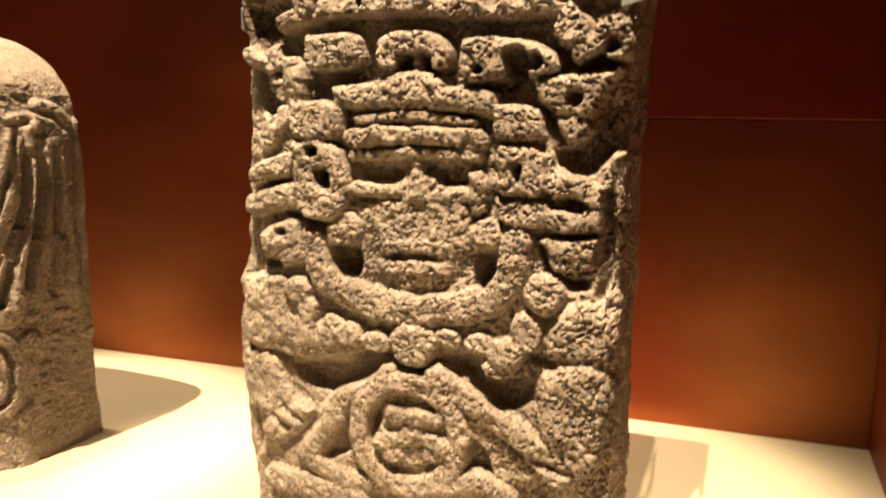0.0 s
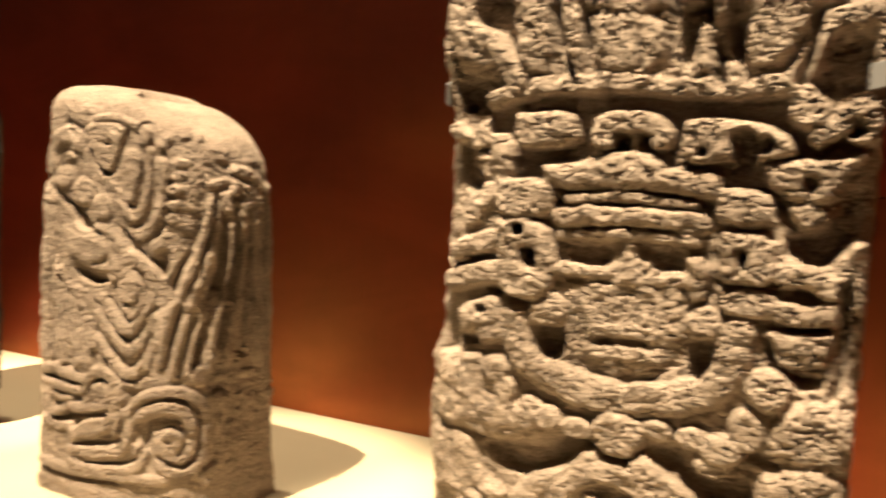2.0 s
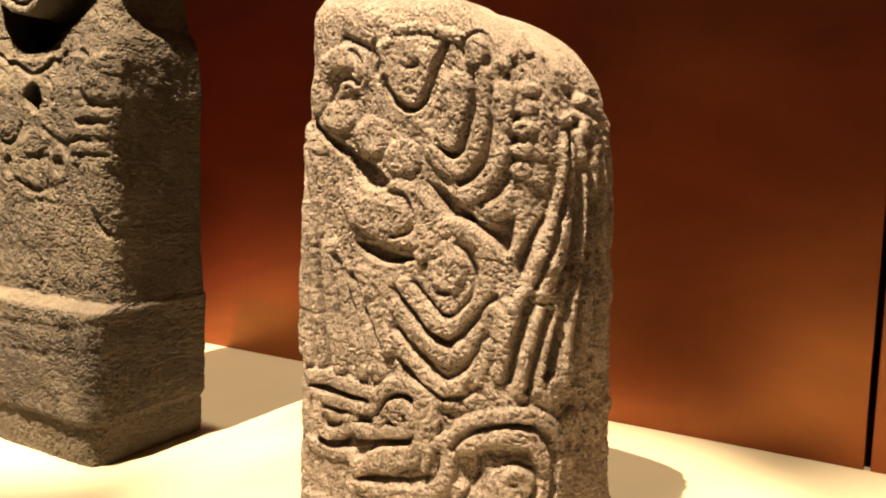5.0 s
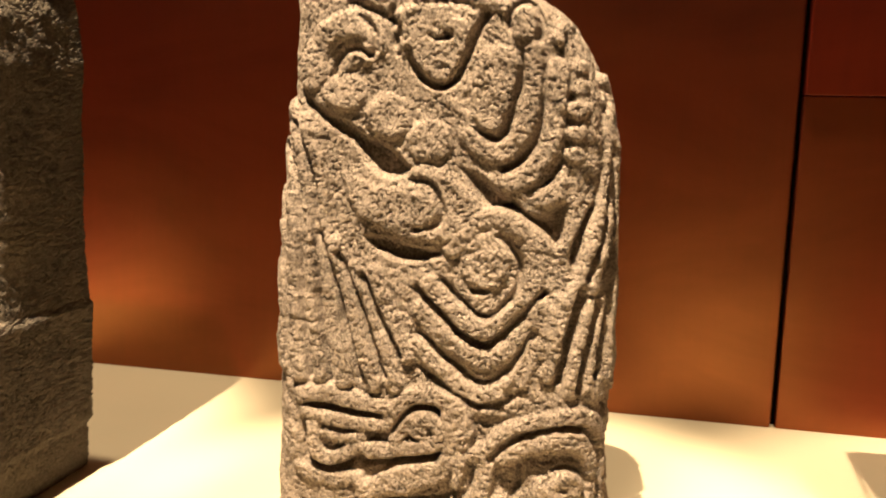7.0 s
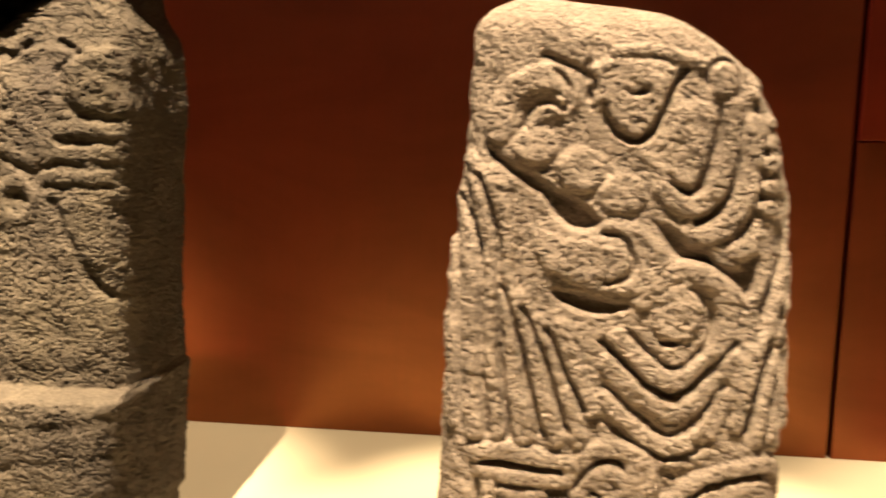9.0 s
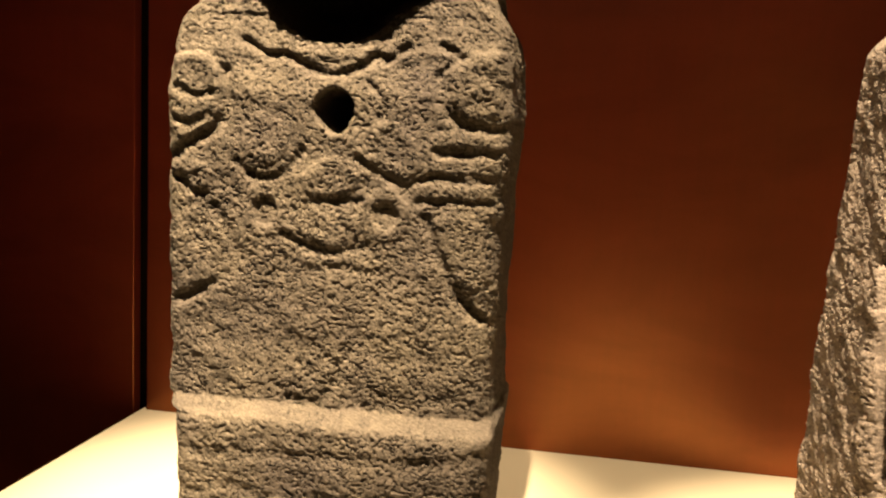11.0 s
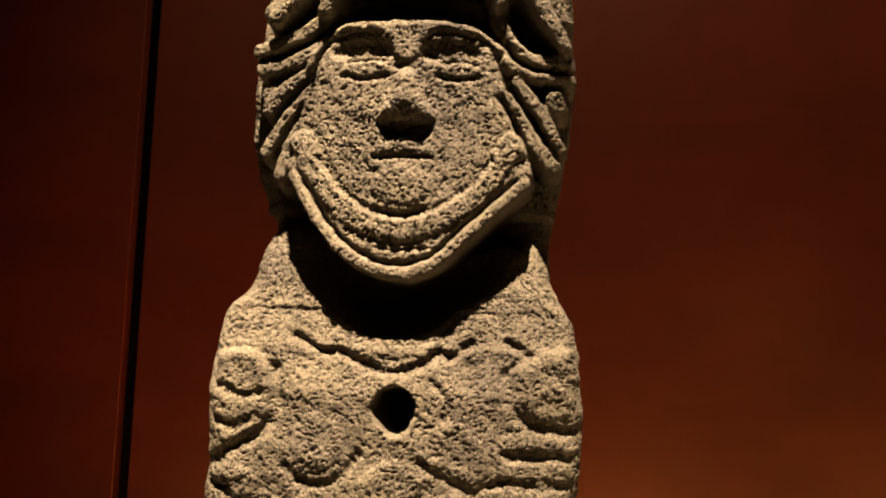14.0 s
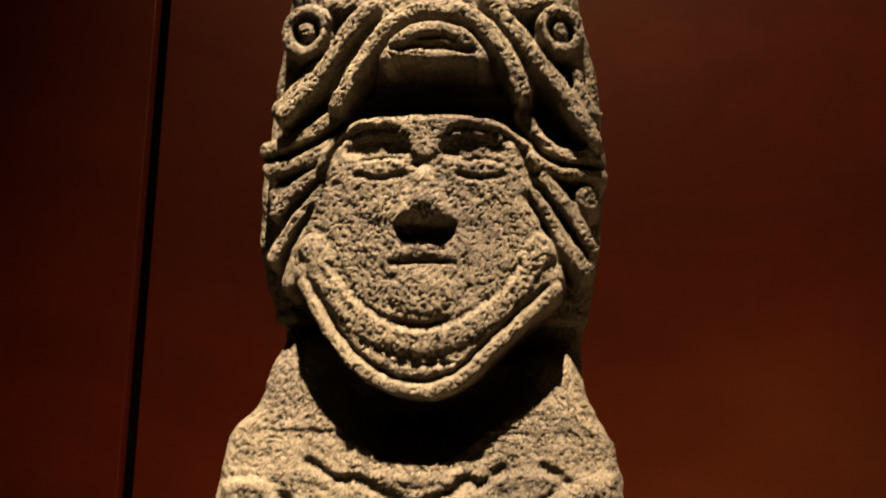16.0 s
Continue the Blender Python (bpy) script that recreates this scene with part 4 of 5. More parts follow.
    c.rope(1.5, 0.75, -10.6, 15.3, -10.6, 13.2, -9.5, 12.0, -7.7, 12.3, -6.4, 13.7)
    c.rope(1.4, 0.59, -9.4, 14.7, -7.9, 14.2, -5.7, 14.6)
    c.groove(1.0, 0.32, -11.4, 15.3, -11.3, 12.5, -10.3, 11.1, -7.3, 11.4, -5.7, 12.8)
    c.rope(1.4, 0.75, -11.8, 10.7, -9.5, 9.9, -6.2, 10.3)
    c.rope(1.7, 0.94, -5.8, 6.9, -2.9, 7.0, 3.2, 8.1, 5.7, 9.8, 6.0, 13.4, 7.4, 16.3, 12.0, 18.2, 15.2, 18.0, 16.8, 15.3, 17.1, 11.2, 16.1, 8.0, 14.3, 7.2, 12.2, 7.6, 10.8, 9.1, 11.2, 11.4, 12.7, 12.7, 14.0, 11.9, 13.7, 10.5)
    c.rope(1.7, 0.94, -5.4, 9.4, -0.9, 10.3, 2.2, 12.1, 3.1, 15.1, 2.7, 17.7)
    c.rope(1.7, 0.79, 3.6, 11.0, 4.3, 13.7, 6.4, 14.8)
    c.groove(1.2, 0.36, -5.0, 8.0, 1.2, 9.2, 3.8, 10.0, 4.6, 13.0)
    c.rope(1.7, 1.01, 7.7, 14.2, 11.4, 16.2, 14.2, 16.0, 15.6, 13.7, 15.5, 10.5, 14.5, 8.9, 12.8, 9.3, 12.2, 10.6)
    c.groove(1.3, 0.43, 6.5, 13.8, 7.8, 15.7, 12.0, 17.3, 14.7, 17.0, 16.2, 14.4, 16.3, 10.6, 15.1, 8.1, 13.3, 8.2, 11.6, 9.2)
    c.pit(-0.4, 0.43, 7.9, 13.6, 12.0, 15.1, 14.2, 14.8, 14.5, 13.6, 13.0, 13.8, 11.4, 13.4, 9.1, 13.1)
    c.groove(1.0, 0.36, 11.4, 12.2, 12.7, 13.7, 14.5, 12.8, 14.8, 11.3, 13.9, 9.9)
    c.groove(1.2, 0.43, -5.0, 4.9, 3.2, 6.5, 7.8, 8.2, 8.9, 11.2, 9.1, 13.1)
    c.rope(1.7, 0.86, -5.9, 5.5, -4.6, 4.5, 3.2, 5.4, 8.1, 6.8, 9.2, 9.3)
    c.rope(1.6, 0.86, -12.2, 4.3, -5.0, 3.9, 3.2, 4.8, 12.2, 6.0)
    c.groove(1.0, 0.43, -12.2, 3.2, -5.0, 2.8, 3.3, 3.8)
    c.disc(1.5, 16.0, 20.2, 1.80, 1.44)
    c.disc(1.5, 18.5, 16.6, 2.01, 1.58)
    c.rope(1.5, 0.65, 19.2, 13.8, 19.8, 10.4, 18.7, 7.2, 17.4, 5.8)
    c.disc(1.4, 23.1, 13.8, 0.65, 0.65)
    c.disc(1.4, 23.5, 16.4, 0.58, 0.58)
    c.disc(1.4, 22.8, 9.6, 0.58, 0.65)
    c.groove(0.8, 0.50, -7.1, 53.8, -4.6, 53.1, -2.5, 52.0, -3.0, 50.6)
    c.disc(1.3, 0.4, 51.7, 1.15, 0.86)
    c.rope(1.4, 0.65, 10.7, 50.9, 11.0, 52.8, 12.2, 53.8)
    c.rope(1.3, 0.58, -1.1, 54.3, 2.7, 54.6, 6.3, 53.4)
    c.disc(1.4, 12.2, 52.4, 0.79, 0.65)
    c.disc(1.4, 14.1, 52.3, 0.72, 0.72)
    c.pit(0.0, 0.50, 17.0, 49.7, 20.3, 49.0, 22.5, 47.6, 20.2, 47.7, 17.5, 48.5)
    c.rope(2.3, 0.70, 22.2, 46.4, 23.1, 41.8, 22.9, 35.7, 21.8, 28.1, 20.6, 22.4)
    c.rope(2.3, 0.70, 23.9, 44.9, 25.1, 39.4, 25.8, 32.3, 26.8, 25.8, 27.2, 20.4)
    c.rope(2.2, 0.62, 24.5, 29.1, 24.4, 23.0)
    c.rope(2.3, 0.78, 21.0, 48.1, 24.1, 47.7, 26.4, 46.0)
    c.rope(2.3, 0.70, 22.6, 46.6, 24.9, 44.7, 26.3, 41.7, 26.4, 37.8)
    c.rope(1.4, 0.62, 28.1, 45.7, 28.7, 40.1, 28.7, 33.6, 29.3, 27.1)
    c.groove(2.1, 0.62, 23.7, 42.6, 24.3, 35.6, 23.8, 29.4, 22.6, 22.5)
    c.groove(2.1, 0.62, 20.9, 44.1, 21.1, 35.8, 19.7, 29.9, 18.4, 24.0)
    c.groove(2.1, 0.62, 27.2, 41.7, 27.4, 32.2, 28.2, 23.1)
    c.groove(1.0, 0.47, 20.9, 46.9, 23.8, 46.4, 25.5, 44.7)
    c.rope(1.5, 0.78, 21.6, 12.5, 21.0, 9.5, 19.3, 7.7, 16.8, 6.6)
    c.disc(1.5, 26.5, 15.2, 0.78, 0.93)
    c.disc(1.4, 26.6, 12.7, 0.62, 0.62)
    c.disc(1.4, 29.9, 15.3, 0.78, 0.93)
    c.disc(1.4, 24.3, 19.4, 1.24, 0.70)
    c.mass(1.3, 1.5, -16, -2, 16, -2, 15, 3.0, 0, 2.6, -15, 3.2)
    c.H[:] = 0.3 + 0.64 * (c.H - 0.3)


def pillar_crown(x):
    return 59.4 - 0.1 * (x + 9) - 0.018 * np.clip(x - 1, 0, None) ** 2.1


pillar = carved_stone("carved_monolith", -1.056, 0.805, 17.0, [(0, -15.4, 16.6), (4, -15.3, 16.2), (10, -15.0, 15.6), (30, -14.4, 15.1), (40, -13.7, 15.0), (48, -13.0, 14.5), (52, -12.9, 13.8), (55, -12.8, 12.8), (57.2, -12.6, 11.4), (58.6, -12.2, 9.6), (59.4, -11.5, 7.6), (60, -10.2, 5.0)],
                      pillar_crown, 4.5, cut_pillar, ANDESITE, 0.11, 0.75, 0.135, 3.6, 1.0, pore=0.55)
tagged(pillar, "grey andesite monolith with slanting rounded top, carved feathers and scrolls", "carved stone")


def cut_figure(c):
    c.H[:] = np.interp(c.Z, [0, 5.4, 6.2, 17.5, 20.4, 21.0, 21.5, 50, 54, 57, 58.5, 63, 69], [11.6, 11.6, 12.3, 12.1, 12.0, 11.7, 8.55, 8.5, 7.8, 5.5, 3.0, 3.0, 4.5])
    block = c.H.copy()
    c.mass(8.2, 1.5, -16, 52, -16, 57.1, -13.6, 58.9, -12.9, 61.3, -11.2, 65.2, -9.4, 65.2, 0, 60.6, 9.8, 63.5, 11.4, 64, 12.9, 62.3, 13.8, 58.9, 16, 57.1, 16, 52)
    c.H -= np.where(c.Z < 66, np.interp(c.Z, [50, 56, 65], [0.0, 1.0, 3.2]), 0.0)
    c.pit(2.8, 1.9, -10.2, 66, -9.6, 63, -8.2, 59.9, -6.6, 57.8, -4.3, 55.8, -1.8, 54.7, 0.4, 54.4, 2.8, 54.9, 5.6, 57.1, 8.3, 59, 9.9, 61.5, 10.8, 64.3, 10.8, 68.5, -9.6, 68.5)
    c.mass(8.8, 2.13, -9.3, 80.2, -6.8, 81.9, 0.7, 82.8, 8.1, 81.7, 10.0, 78.1, 10.9, 73.1, 10.0, 69.0, 6.8, 65.5, 3.3, 62.4, 0.2, 61.3, -2.4, 62.3, -6.1, 65.8, -8.6, 69.9, -9.2, 74.1)
    c.mass(8.55, 2.2, -9.4, 79.5, -10.4, 75.8, -10.3, 71.6, -8.8, 68.0, -5.5, 62.9, -1.0, 60.4, 2.3, 60.5, 6.6, 63.5, 9.6, 67.4, 11.2, 71.6, 11.1, 75.7, 9.9, 79.3, 7.2, 81.5, 0.8, 82.6, -5.7, 81.9)
    c.rope(9.2, 1.57, -8.4, 71.3, -6.4, 67.4, -3.6, 64.6, 0.3, 63.6, 3.9, 64.6, 7.4, 67.5, 9.7, 71.3)
    c.rope(9.4, 0.69, -9.0, 68.3, -6.2, 63.8, -3.3, 60.9, 0.4, 59.8, 3.8, 60.9, 6.4, 63.8, 10.8, 67.9)
    c.groove(0.4, 0.37, -6.8, 69.9, -4.8, 67.0, -2.1, 65.2, 0.4, 64.8, 2.8, 65.1, 5.9, 67.2, 8.1, 69.9)
    c.rope(8.9, 1.47, -8.8, 69.4, -6.1, 65.3, -3.3, 62.5, 0.3, 61.3, 3.7, 62.3, 6.3, 65.1, 10.3, 69.0)
    c.rope(9.4, 0.69, -9.0, 68.3, -6.2, 63.8, -3.3, 60.9, 0.4, 59.8, 3.8, 60.9, 6.4, 63.8, 10.8, 67.9)
    c.groove(0.7, 0.32, -8.8, 68.7, -6.0, 64.4, -3.2, 61.7, 0.3, 60.6, 3.6, 61.6, 6.2, 64.5, 10.2, 68.2)
    c.groove(0.4, 0.22, -1.5, 64.8, -1.5, 63.6, -1.5, 62.6)
    c.groove(0.4, 0.22, -0.4, 64.8, -0.4, 63.6, -0.3, 62.6)
    c.groove(0.4, 0.22, 0.8, 64.8, 0.8, 63.6, 0.8, 62.6)
    c.groove(0.4, 0.22, 1.9, 64.8, 1.9, 63.7, 1.9, 62.6)
    c.groove(0.4, 0.22, 3.0, 64.8, 3.0, 63.7, 3.0, 62.6)
    c.groove(0.3, 0.22, -1.6, 62.2, 0.7, 62.0, 3.1, 62.3)
    c.disc(9.1, 0.5, 67.7, 3.48, 2.32)
    c.rope(8.9, 0.54, -2.2, 70.6, 0.3, 70.9, 3.0, 70.5)
    c.groove(0.6, 0.23, -2.2, 70.0, 0.5, 70.1, 3.0, 70.0)
    c.rope(8.9, 0.54, -2.2, 69.4, 0.5, 69.3, 3.0, 69.5)
    c.pit(7.4, 0.54, -2.1, 65.9, 0.4, 65.4, 3.0, 66.1, 2.4, 65.1, 0.4, 64.7, -1.6, 65.1)
    c.mass(9.9, 1.7, -0.6, 78.1, 1.7, 78.1, 2.3, 75.5, 3.4, 73.8, 3.1, 72.9, -2.0, 72.9, -2.3, 73.7, -1.3, 75.5)
    c.pit(8.3, 0.35, -2.1, 73.2, -0.9, 73.5, 0.7, 73.3, 2.3, 73.5, 3.3, 73.2, 3.1, 71.9, 2.2, 71.4, 0.8, 71.9, -0.7, 71.4, -1.7, 72.0)
    c.mass(9.15, 0.9, -8.7, 77.7, -8.3, 79.7, -6.6, 81.4, -3.9, 82.3, 0.8, 82.4, 4.9, 82.2, 7.4, 81.3, 9.6, 79.3, 9.8, 77.5, 8.3, 78.0, 7.8, 79.3, 6.7, 80.4, 4.4, 81.0, 2.4, 80.6, 1.7, 78.1, -0.6, 78.1, -1.4, 80.5, -3.8, 81.1, -5.9, 80.3, -6.9, 79.2, -7.2, 77.7)
    c.pit(8.25, 0.6, -6.5, 79.3, -5.4, 80.5, -2.9, 81.0, -0.8, 80.3, -0.4, 78.7, -1.9, 78.4, -4.7, 78.3, -6.0, 78.5)
    c.pit(8.25, 0.6, 1.5, 79.4, 2.5, 80.5, 4.9, 80.8, 6.8, 80.0, 7.4, 78.7, 5.8, 78.3, 3.2, 78.2, 2.0, 78.5)
    c.mass(8.75, 0.7, -5.2, 78.1, -4.2, 78.9, -2.4, 79.0, -1.2, 78.3, -2.3, 77.6, -4.1, 77.6)
    c.mass(8.75, 0.7, 3.2, 78.1, 4.3, 78.9, 5.9, 79.0, 7.0, 78.2, 5.9, 77.6, 4.3, 77.5)
    c.groove(0.5, 0.26, -4.7, 78.4, -3.3, 78.6, -1.5, 78.4)
    c.groove(0.5, 0.26, 3.7, 78.4, 5.0, 78.6, 6.7, 78.3)
    c.groove(0.4, 0.3, -5.0, 77.1, -3.2, 76.8, -1.2, 77.3)
    c.groove(0.4, 0.3, 3.2, 77.2, 4.9, 76.8, 6.7, 77.2)
    c.hole(8.3, -0.1, 78.0, 0.35, 0.35)
    c.mass(8.6, 2.5, -13, 84, 14, 84, 13, 99, -12, 99)
    c.pit(6.2, 0.47, -6.4, 82.7, -5.8, 84.6, -4.5, 86.4, 7.2, 86.2, 8.8, 84.3, 9.2, 82.1, 1.2, 83.0)
    c.rope(9.9, 0.81, -6.8, 83.1, -5.2, 86.0, -3.6, 88.5, -1.6, 90.5, 1.0, 91.1, 3.9, 90.6, 6.2, 88.5, 7.5, 86.0, 8.4, 83.8)
    c.groove(1.6, 0.43, -5.0, 84.8, -3.2, 87.5, -1.1, 89.4, 1.1, 90.0, 3.7, 89.2, 5.4, 87.1, 6.5, 85.3)
    c.rope(10.6, 0.71, -2.6, 86.4, -1.5, 88.2, 1.1, 89.1, 3.7, 88.2, 4.9, 86.4)
    c.mass(10.4, 0.57, -2.9, 86.6, -1.3, 87.9, 1.3, 88.3, 3.9, 87.6, 4.9, 86.3, 1.1, 85.9)
    c.groove(0.8, 0.28, -2.2, 87.2, 1.1, 87.5, 4.4, 86.9)
    c.ring(9.9, 0.63, -9.7, 89.7, 1.75, 1.84)
    c.disc(9.9, -9.7, 89.6, 0.73, 0.78)
    c.ring(9.9, 0.60, 11.4, 89.3, 1.56, 1.65)
    c.disc(9.9, 11.4, 89.2, 0.64, 0.69)
    c.rope(9.6, 0.87, -4.2, 91.5, -6.5, 89.1, -7.7, 87.1, -9.0, 85.1, -11.5, 82.5)
    c.rope(9.6, 0.84, 5.5, 91.8, 8.3, 88.5, 10.1, 86.2, 11.7, 84.0, 14.1, 80.4)
    c.groove(1, 0.39, -7.1, 90.6, -8.2, 87.6, -10.2, 85.2, -12.5, 83.2)
    c.groove(1, 0.37, 8.8, 90.7, 9.9, 87.7, 12.2, 85.7, 14.0, 83.3)
    c.rope(9.2, 0.72, -8.9, 86.6, -10.7, 84.7, -12.3, 83.2)
    c.rope(9.2, 0.63, 12.6, 86.2, 13.1, 83.8, 14.3, 82.8)
    c.rope(9.4, 0.77, -5.7, 92.1, -7.1, 91.6, -8.4, 92.4)
    c.rope(9.4, 0.75, 6.2, 91.7, 8.5, 91.4, 9.7, 91.9)
    c.rope(8.6, 0.90, -6.8, 82.6, -8.6, 81.4, -11.0, 80.5, -13.1, 80.0)
    c.rope(8.4, 0.80, -7.2, 80.5, -9.2, 79.0, -11.1, 78.4, -13.0, 78.4)
    c.groove(1.2, 0.33, -7.2, 81.3, -9.3, 80.0, -11.4, 79.4, -13.0, 79.2)
    c.rope(8.2, 0.84, -8.0, 77.8, -10.5, 76.7, -12.2, 74.8)
    c.rope(8, 0.80, -8.6, 76.2, -10.8, 73.4, -12.3, 70.8)
    c.rope(8, 0.74, -8.9, 73.8, -10.3, 71.0, -10.8, 68.7)
    c.groove(1.2, 0.33, -8.4, 77.0, -10.7, 75.0, -12.2, 72.9)
    c.groove(1.2, 0.33, -8.9, 74.8, -10.6, 72.2, -11.5, 69.9)
    c.disc(8, -12.1, 76.2, 1.13, 1.13)
    c.disc(7.6, -10.8, 68.5, 0.74, 0.92)
    c.rope(8.6, 0.82, 8.3, 82.4, 9.6, 80.0, 11.9, 78.8, 14.7, 79.4)
    c.rope(8.4, 0.76, 9.2, 78.8, 11.6, 77.7, 14.7, 77.8)
    c.groove(1.2, 0.32, 9.0, 80.5, 10.1, 78.8, 12.1, 78.2, 14.7, 78.5)
    c.rope(8.2, 0.80, 9.9, 77.2, 12.1, 74.6, 13.9, 71.7)
    c.rope(8.2, 0.89, 8.7, 76.5, 10.9, 72.6, 13.4, 69.9)
    c.rope(8, 0.71, 9.2, 74.0, 10.5, 71.3, 11.1, 68.8)
    c.groove(1.2, 0.31, 9.4, 76.8, 11.6, 73.7, 13.7, 70.8)
    c.groove(1.2, 0.31, 8.7, 75.6, 10.7, 71.7, 12.0, 69.5)
    c.disc(8.2, 13.6, 75.6, 1.23, 1.23)
    c.groove(0.25, 0.38, -6.7, 80.2, -7.7, 77.3, -8.1, 74.0, -8.2, 71.7)
    c.groove(0.25, 0.36, 8.5, 79.1, 9.2, 76.3, 9.8, 73.5, 9.8, 71.7)
    c.groove(0.68, 0.51, -8.4, 54.6, -6.3, 53.1, -3.8, 53.5, -2.2, 52.3, 0.3, 51.5, 2.8, 52.4, 4.0, 53.7, 5.0, 53.0, 6.7, 54.3)
    c.groove(0.6, 0.44, 9.9, 54.6, 11.9, 53.4, 11.3, 52.2, 10.4, 52.6)
    c.groove(0.52, 0.45, 3.8, 51.0, 5.1, 49.5, 4.9, 47.8)
    c.mass(9, 1.03, -15.1, 53.1, -11.7, 53.7, -9.8, 51.3, -9.6, 47.3, -12.2, 45.4, -14.6, 43.8, -15.3, 47.1)
    c.groove(0.9, 0.72, -15.2, 43.6, -13.2, 45.1, -10.7, 46.2, -9.2, 48.5, -9.8, 51.8)
    c.groove(0.6, 0.52, -14.4, 50.1, -12.3, 49.2, -10.8, 49.7)
    c.groove(0.6, 0.52, -14.6, 47.3, -12.7, 46.6, -11.0, 47.7)
    c.rope(9, 0.67, -13.9, 43.1, -11.9, 43.2, -11.2, 42.2, -12.0, 41.1)
    c.groove(0.75, 0.52, -14.4, 42.0, -13.1, 41.6, -13.3, 40.8, -11.5, 40.7)
    c.mass(9, 1.34, -14.8, 38.5, -13.1, 40.2, -9.9, 39.2, -8.8, 36.2, -9.7, 32.1, -13.3, 30.7, -14.9, 32.4)
    c.groove(0.68, 0.61, -10.5, 39.4, -8.8, 36.7, -7.8, 34.8)
    c.groove(0.6, 0.62, -14.3, 30.4, -11.8, 31.3, -9.2, 33.2)
    c.mass(9, 1.12, -8.4, 47.3, -6.4, 48.9, -4.1, 48.0, -2.8, 45.5, -4.0, 43.7, -6.5, 42.6, -8.5, 44.0)
    c.groove(0.68, 0.51, -8.5, 43.8, -6.7, 42.1, -3.9, 42.7, -2.2, 45.0)
    c.hole(7.2, -7.2, 42.8, 0.61, 0.41)
    c.mass(9, 1.19, 3.7, 47.7, 5.9, 48.6, 8.4, 46.9, 9.5, 44.0, 7.6, 42.3, 5.1, 43.1, 3.3, 44.7)
    c.groove(0.68, 0.50, 3.0, 44.5, 5.6, 42.6, 8.1, 42.1, 10.0, 43.8)
    c.mass(9.2, 0.81, -2.5, 42.8, -1.0, 44.3, 0.6, 45.1, 3.3, 43.7, 3.2, 41.2, -1.8, 40.6)
    c.mass(9, 1.01, -3.6, 39.5, 0.7, 40.3, 3.9, 39.8, 4.0, 37.8, 1.6, 36.1, -1.7, 36.3)
    c.groove(0.75, 0.51, -3.8, 37.5, -1.7, 36.1, 1.3, 35.9, 3.8, 36.8)
    c.groove(0.52, 0.45, -1.8, 40.3, 3.2, 40.7)
    c.ring(9, 0.61, -5.7, 39.4, 1.73, 1.83)
    c.hole(7.7, -5.7, 39.3, 1.32, 1.42)
    c.ring(9, 0.60, 5.5, 39.6, 1.79, 1.79)
    c.hole(7.7, 5.6, 39.5, 1.39, 1.39)
    c.rope(8.95, 0.74, 9.9, 46.4, 12.9, 46.6, 15.5, 46.4)
    c.rope(8.95, 0.79, 10.0, 44.2, 12.9, 44.3, 15.6, 44.2)
    c.rope(8.85, 0.79, 8.6, 41.9, 11.5, 42.1, 14.5, 42.0)
    c.groove(0.5, 0.44, 10.0, 45.4, 12.4, 45.1, 15.1, 45.5)
    c.groove(0.5, 0.44, 9.5, 43.1, 12.5, 42.8, 14.9, 43.2)
    c.groove(0.5, 0.49, 8.1, 40.7, 11.1, 41.3, 15.0, 41.0)
    c.mass(9, 1.18, 10.2, 52.4, 13.6, 54.5, 15.8, 54.0, 16.2, 48.7, 13.8, 47.6, 10.8, 48.5)
    c.groove(0.68, 0.59, 9.7, 51.9, 10.3, 48.5, 13.3, 47.3, 16.2, 47.7)
    c.mass(9.1, 1.28, 9.1, 40.0, 12.6, 40.9, 15.3, 40.3, 15.5, 32.9, 13.1, 32.8, 10.3, 36.1)
    c.groove(0.83, 0.69, 9.2, 39.5, 10.3, 36.1, 12.3, 33.2, 14.4, 30.9)
    c.mass(8.9, 1.22, -5.7, 33.3, 0.9, 34.7, 6.4, 33.9, 9.5, 29.1, 5.6, 27.8, -4.5, 27.3)
    c.mass(8.8, 0.71, -3.2, 35.5, 0.3, 35.4, 0.9, 34.4, -2.1, 33.5)
    c.mass(8.8, 0.70, 2.3, 35.5, 5.3, 35.9, 5.9, 34.7, 2.9, 34.0)
    c.groove(0.45, 0.46, -3.7, 35.4, -1.1, 34.3, 1.4, 34.9, 4.4, 34.3)
    c.hole(1, 0.5, 48.8, 1.85, 1.80)
    c.hole(2, 0.7, 47.5, 1.20, 1.00)
    c.groove(0.5, 0.73, 12.6, 32.3, 13.9, 31.1, 15.6, 30.0)
    c.groove(0.75, 0.70, 2.5, 27.2, 1.8, 24.3, 0.1, 22.0, -2.9, 22.1)
    c.groove(0.6, 0.82, 11.0, 33.9, 13.3, 31.4, 16.3, 30.4)
    c.groove(0.75, 0.76, -15.2, 30.0, -11.5, 32.0)
    c.mass(9, 1.74, 3.0, 26.1, 8.7, 27.8, 14.3, 26.2, 15.0, 23.0, 4.2, 22.1)
    c.mass(9, 1.89, -13.4, 26.7, -6.0, 28.6, 0.0, 25.8, -0.5, 22.4, -12.2, 22.2)
    c.groove(0.75, 0.78, -15.9, 17.0, -5.9, 17.7, 3.1, 18.0, 10.1, 18.3, 16.7, 19.7)
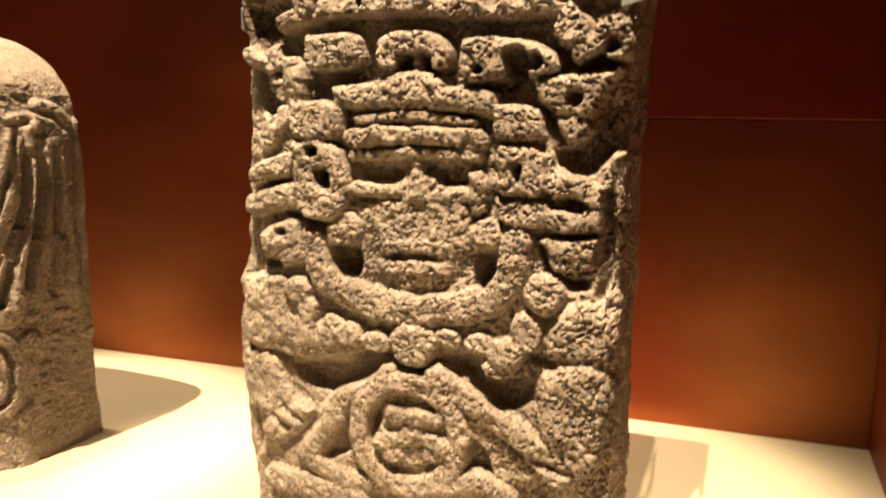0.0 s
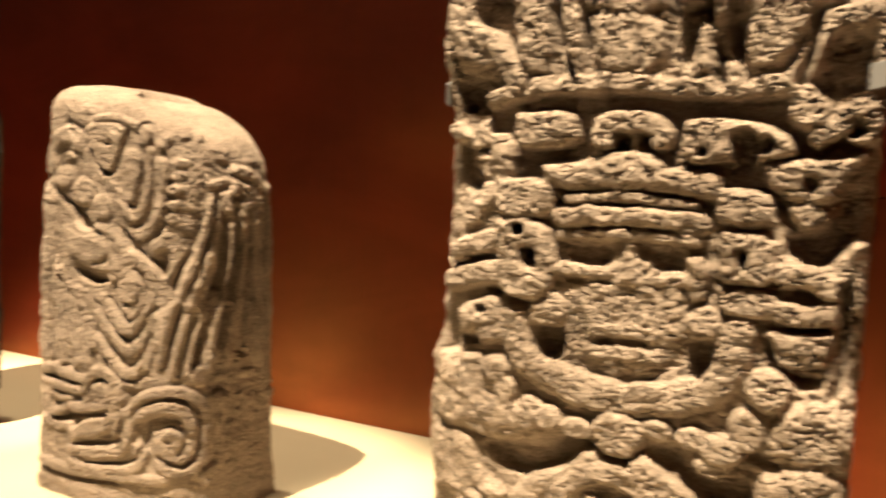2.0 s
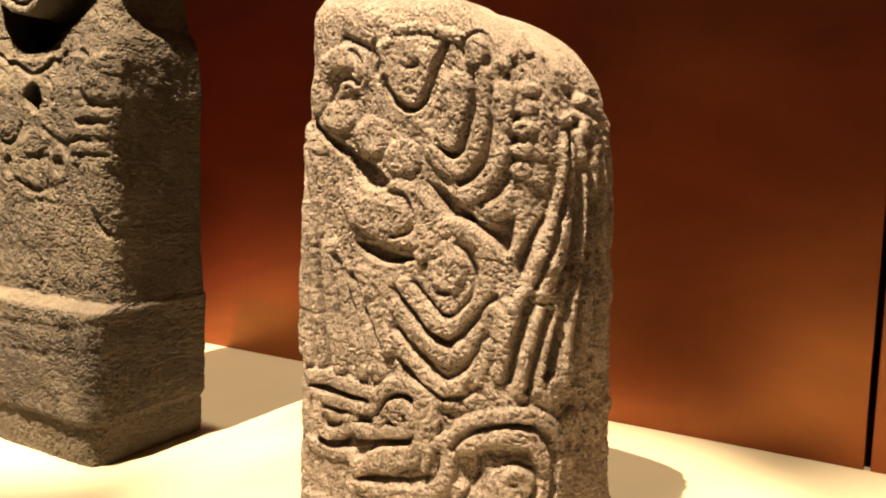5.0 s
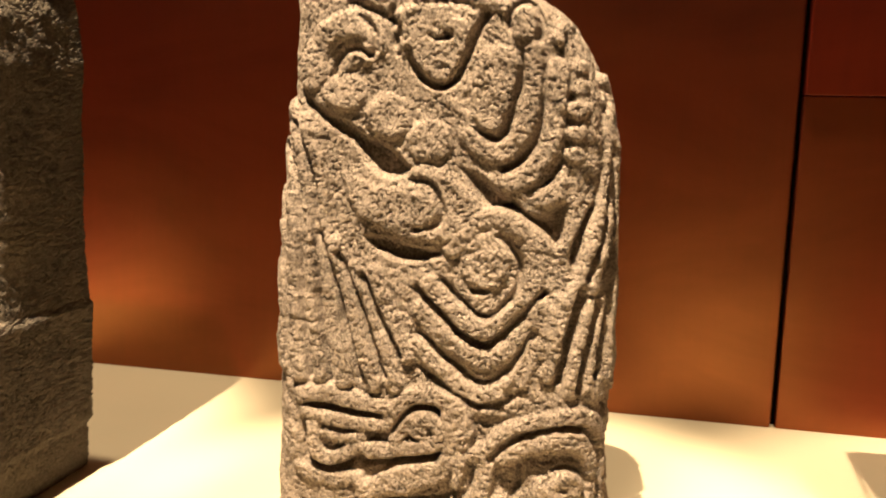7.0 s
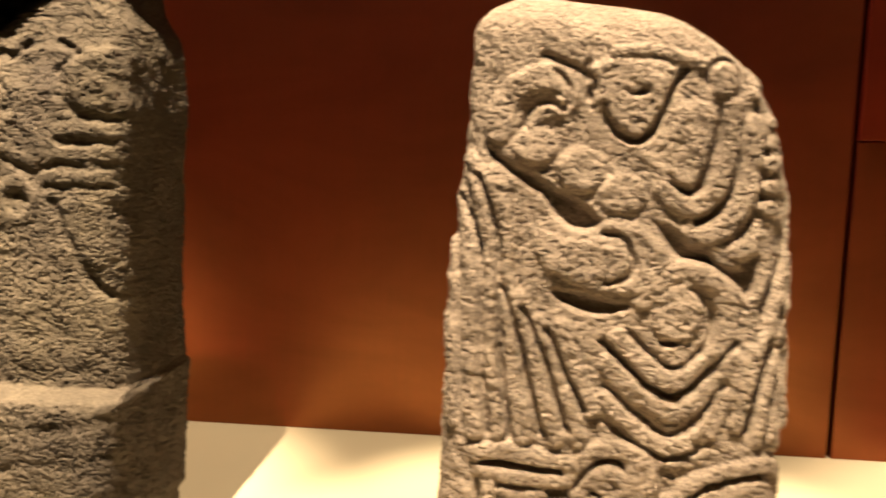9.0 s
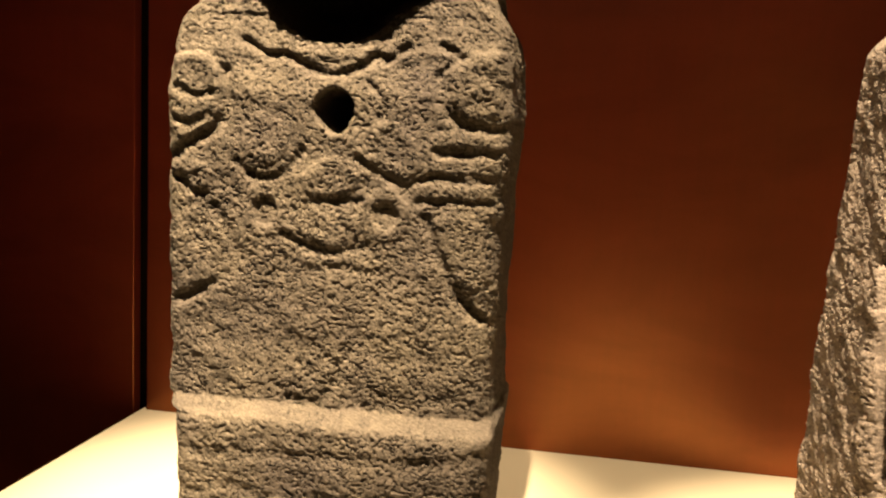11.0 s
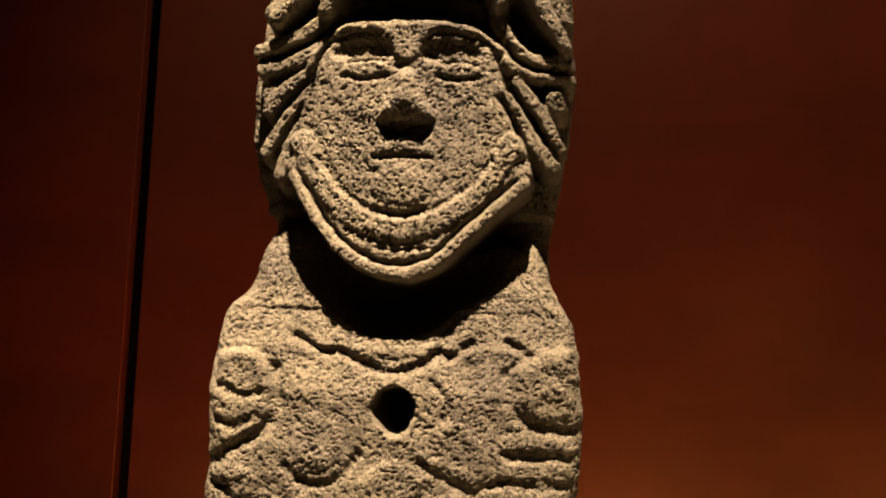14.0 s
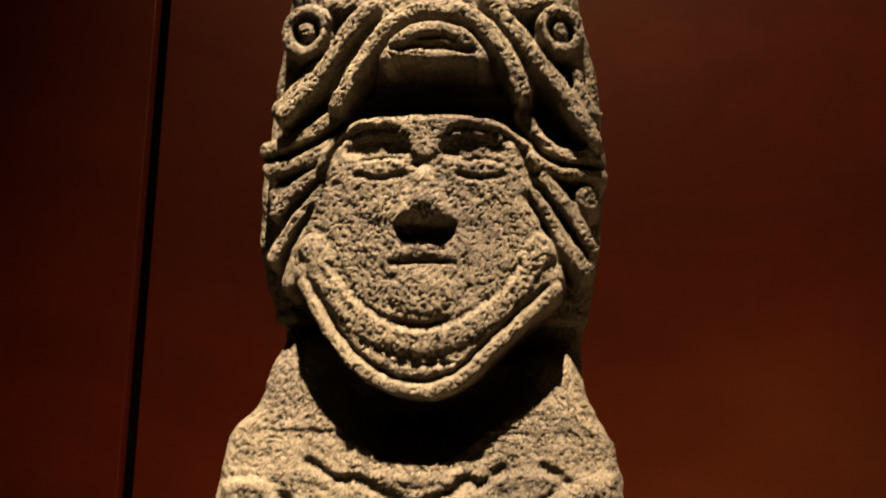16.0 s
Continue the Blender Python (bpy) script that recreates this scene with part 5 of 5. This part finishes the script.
    c.groove(0.6, 0.65, -14.8, 14.0, -11.0, 13.6, -7.2, 15.0, -2.8, 13.8, 0.8, 14.5, 4.4, 14.1, 7.9, 15.2, 11.3, 14.8, 15.2, 15.9)
    c.groove(0.45, 0.56, -9.1, 16.2, -8.1, 14.5)
    c.groove(0.45, 0.55, -2.9, 16.7, -2.2, 14.4)
    c.groove(0.45, 0.53, 3.1, 17.1, 3.8, 14.6)
    c.groove(0.45, 0.51, 9.0, 17.3, 9.6, 15.1)
    c.groove(0.38, 0.57, -9.1, 11.4, -2.8, 10.8, -1.0, 10.2)
    c.H -= 1.9 * np.interp(c.Z, [62, 67, 90, 97], [0, 1, 1, 0.3]) * np.clip(np.abs(c.X - 0.6) / 13.5, 0, 1) ** 2.4
    body = (c.Z < 57) & (c.H > 6.3)
    block = np.where((c.Z > 49) & (c.Z < 54), np.maximum(block, 8.2), block)
    c.H[body] = block[body] + np.interp(c.Z[body], [21, 22, 34, 40, 50, 56], [0.2, 0.26, 0.3, 0.36, 0.5, 0.9]) * (c.H[body] - block[body])
    c.H -= 8.0


figure = carved_stone("stone_statue", -1.675, 0.82, 15.0, [(0, -11.4, 14.6), (5.4, -11.6, 14.9), (6.5, -12.4, 15.6), (15, -12.8, 16.0), (20.8, -13.0, 16.3), (21.6, -15.4, 15.8), (27, -15.3, 15.5), (35, -15.5, 15.7), (43, -15.6, 15.9), (48.5, -15.9, 16.3), (54, -15.8, 15.9), (56.5, -15.5, 15.4), (57.5, -14.7, 14.8), (58.4, -13.7, 14.2), (60, -13.2, 13.6),
                      (64, -13.2, 13.4), (67, -13.6, 13.8), (69, -14.3, 14.3), (73, -15.1, 15.0), (79, -15.1, 15.3), (84, -14.5, 15.1), (88, -14.3, 14.9), (91, -13.8, 14.3), (94, -12.4, 13.3), (100, -10.2, 11.8)],
                      lambda x: 100 + 0 * x, 2.2, cut_figure, GREY_BASALT, 0.11, 0.6, 0.155, worn=2, pore=0.4)
tagged(figure, "weathered grey basalt standing figure with a beast helmet and belted base", "statue")
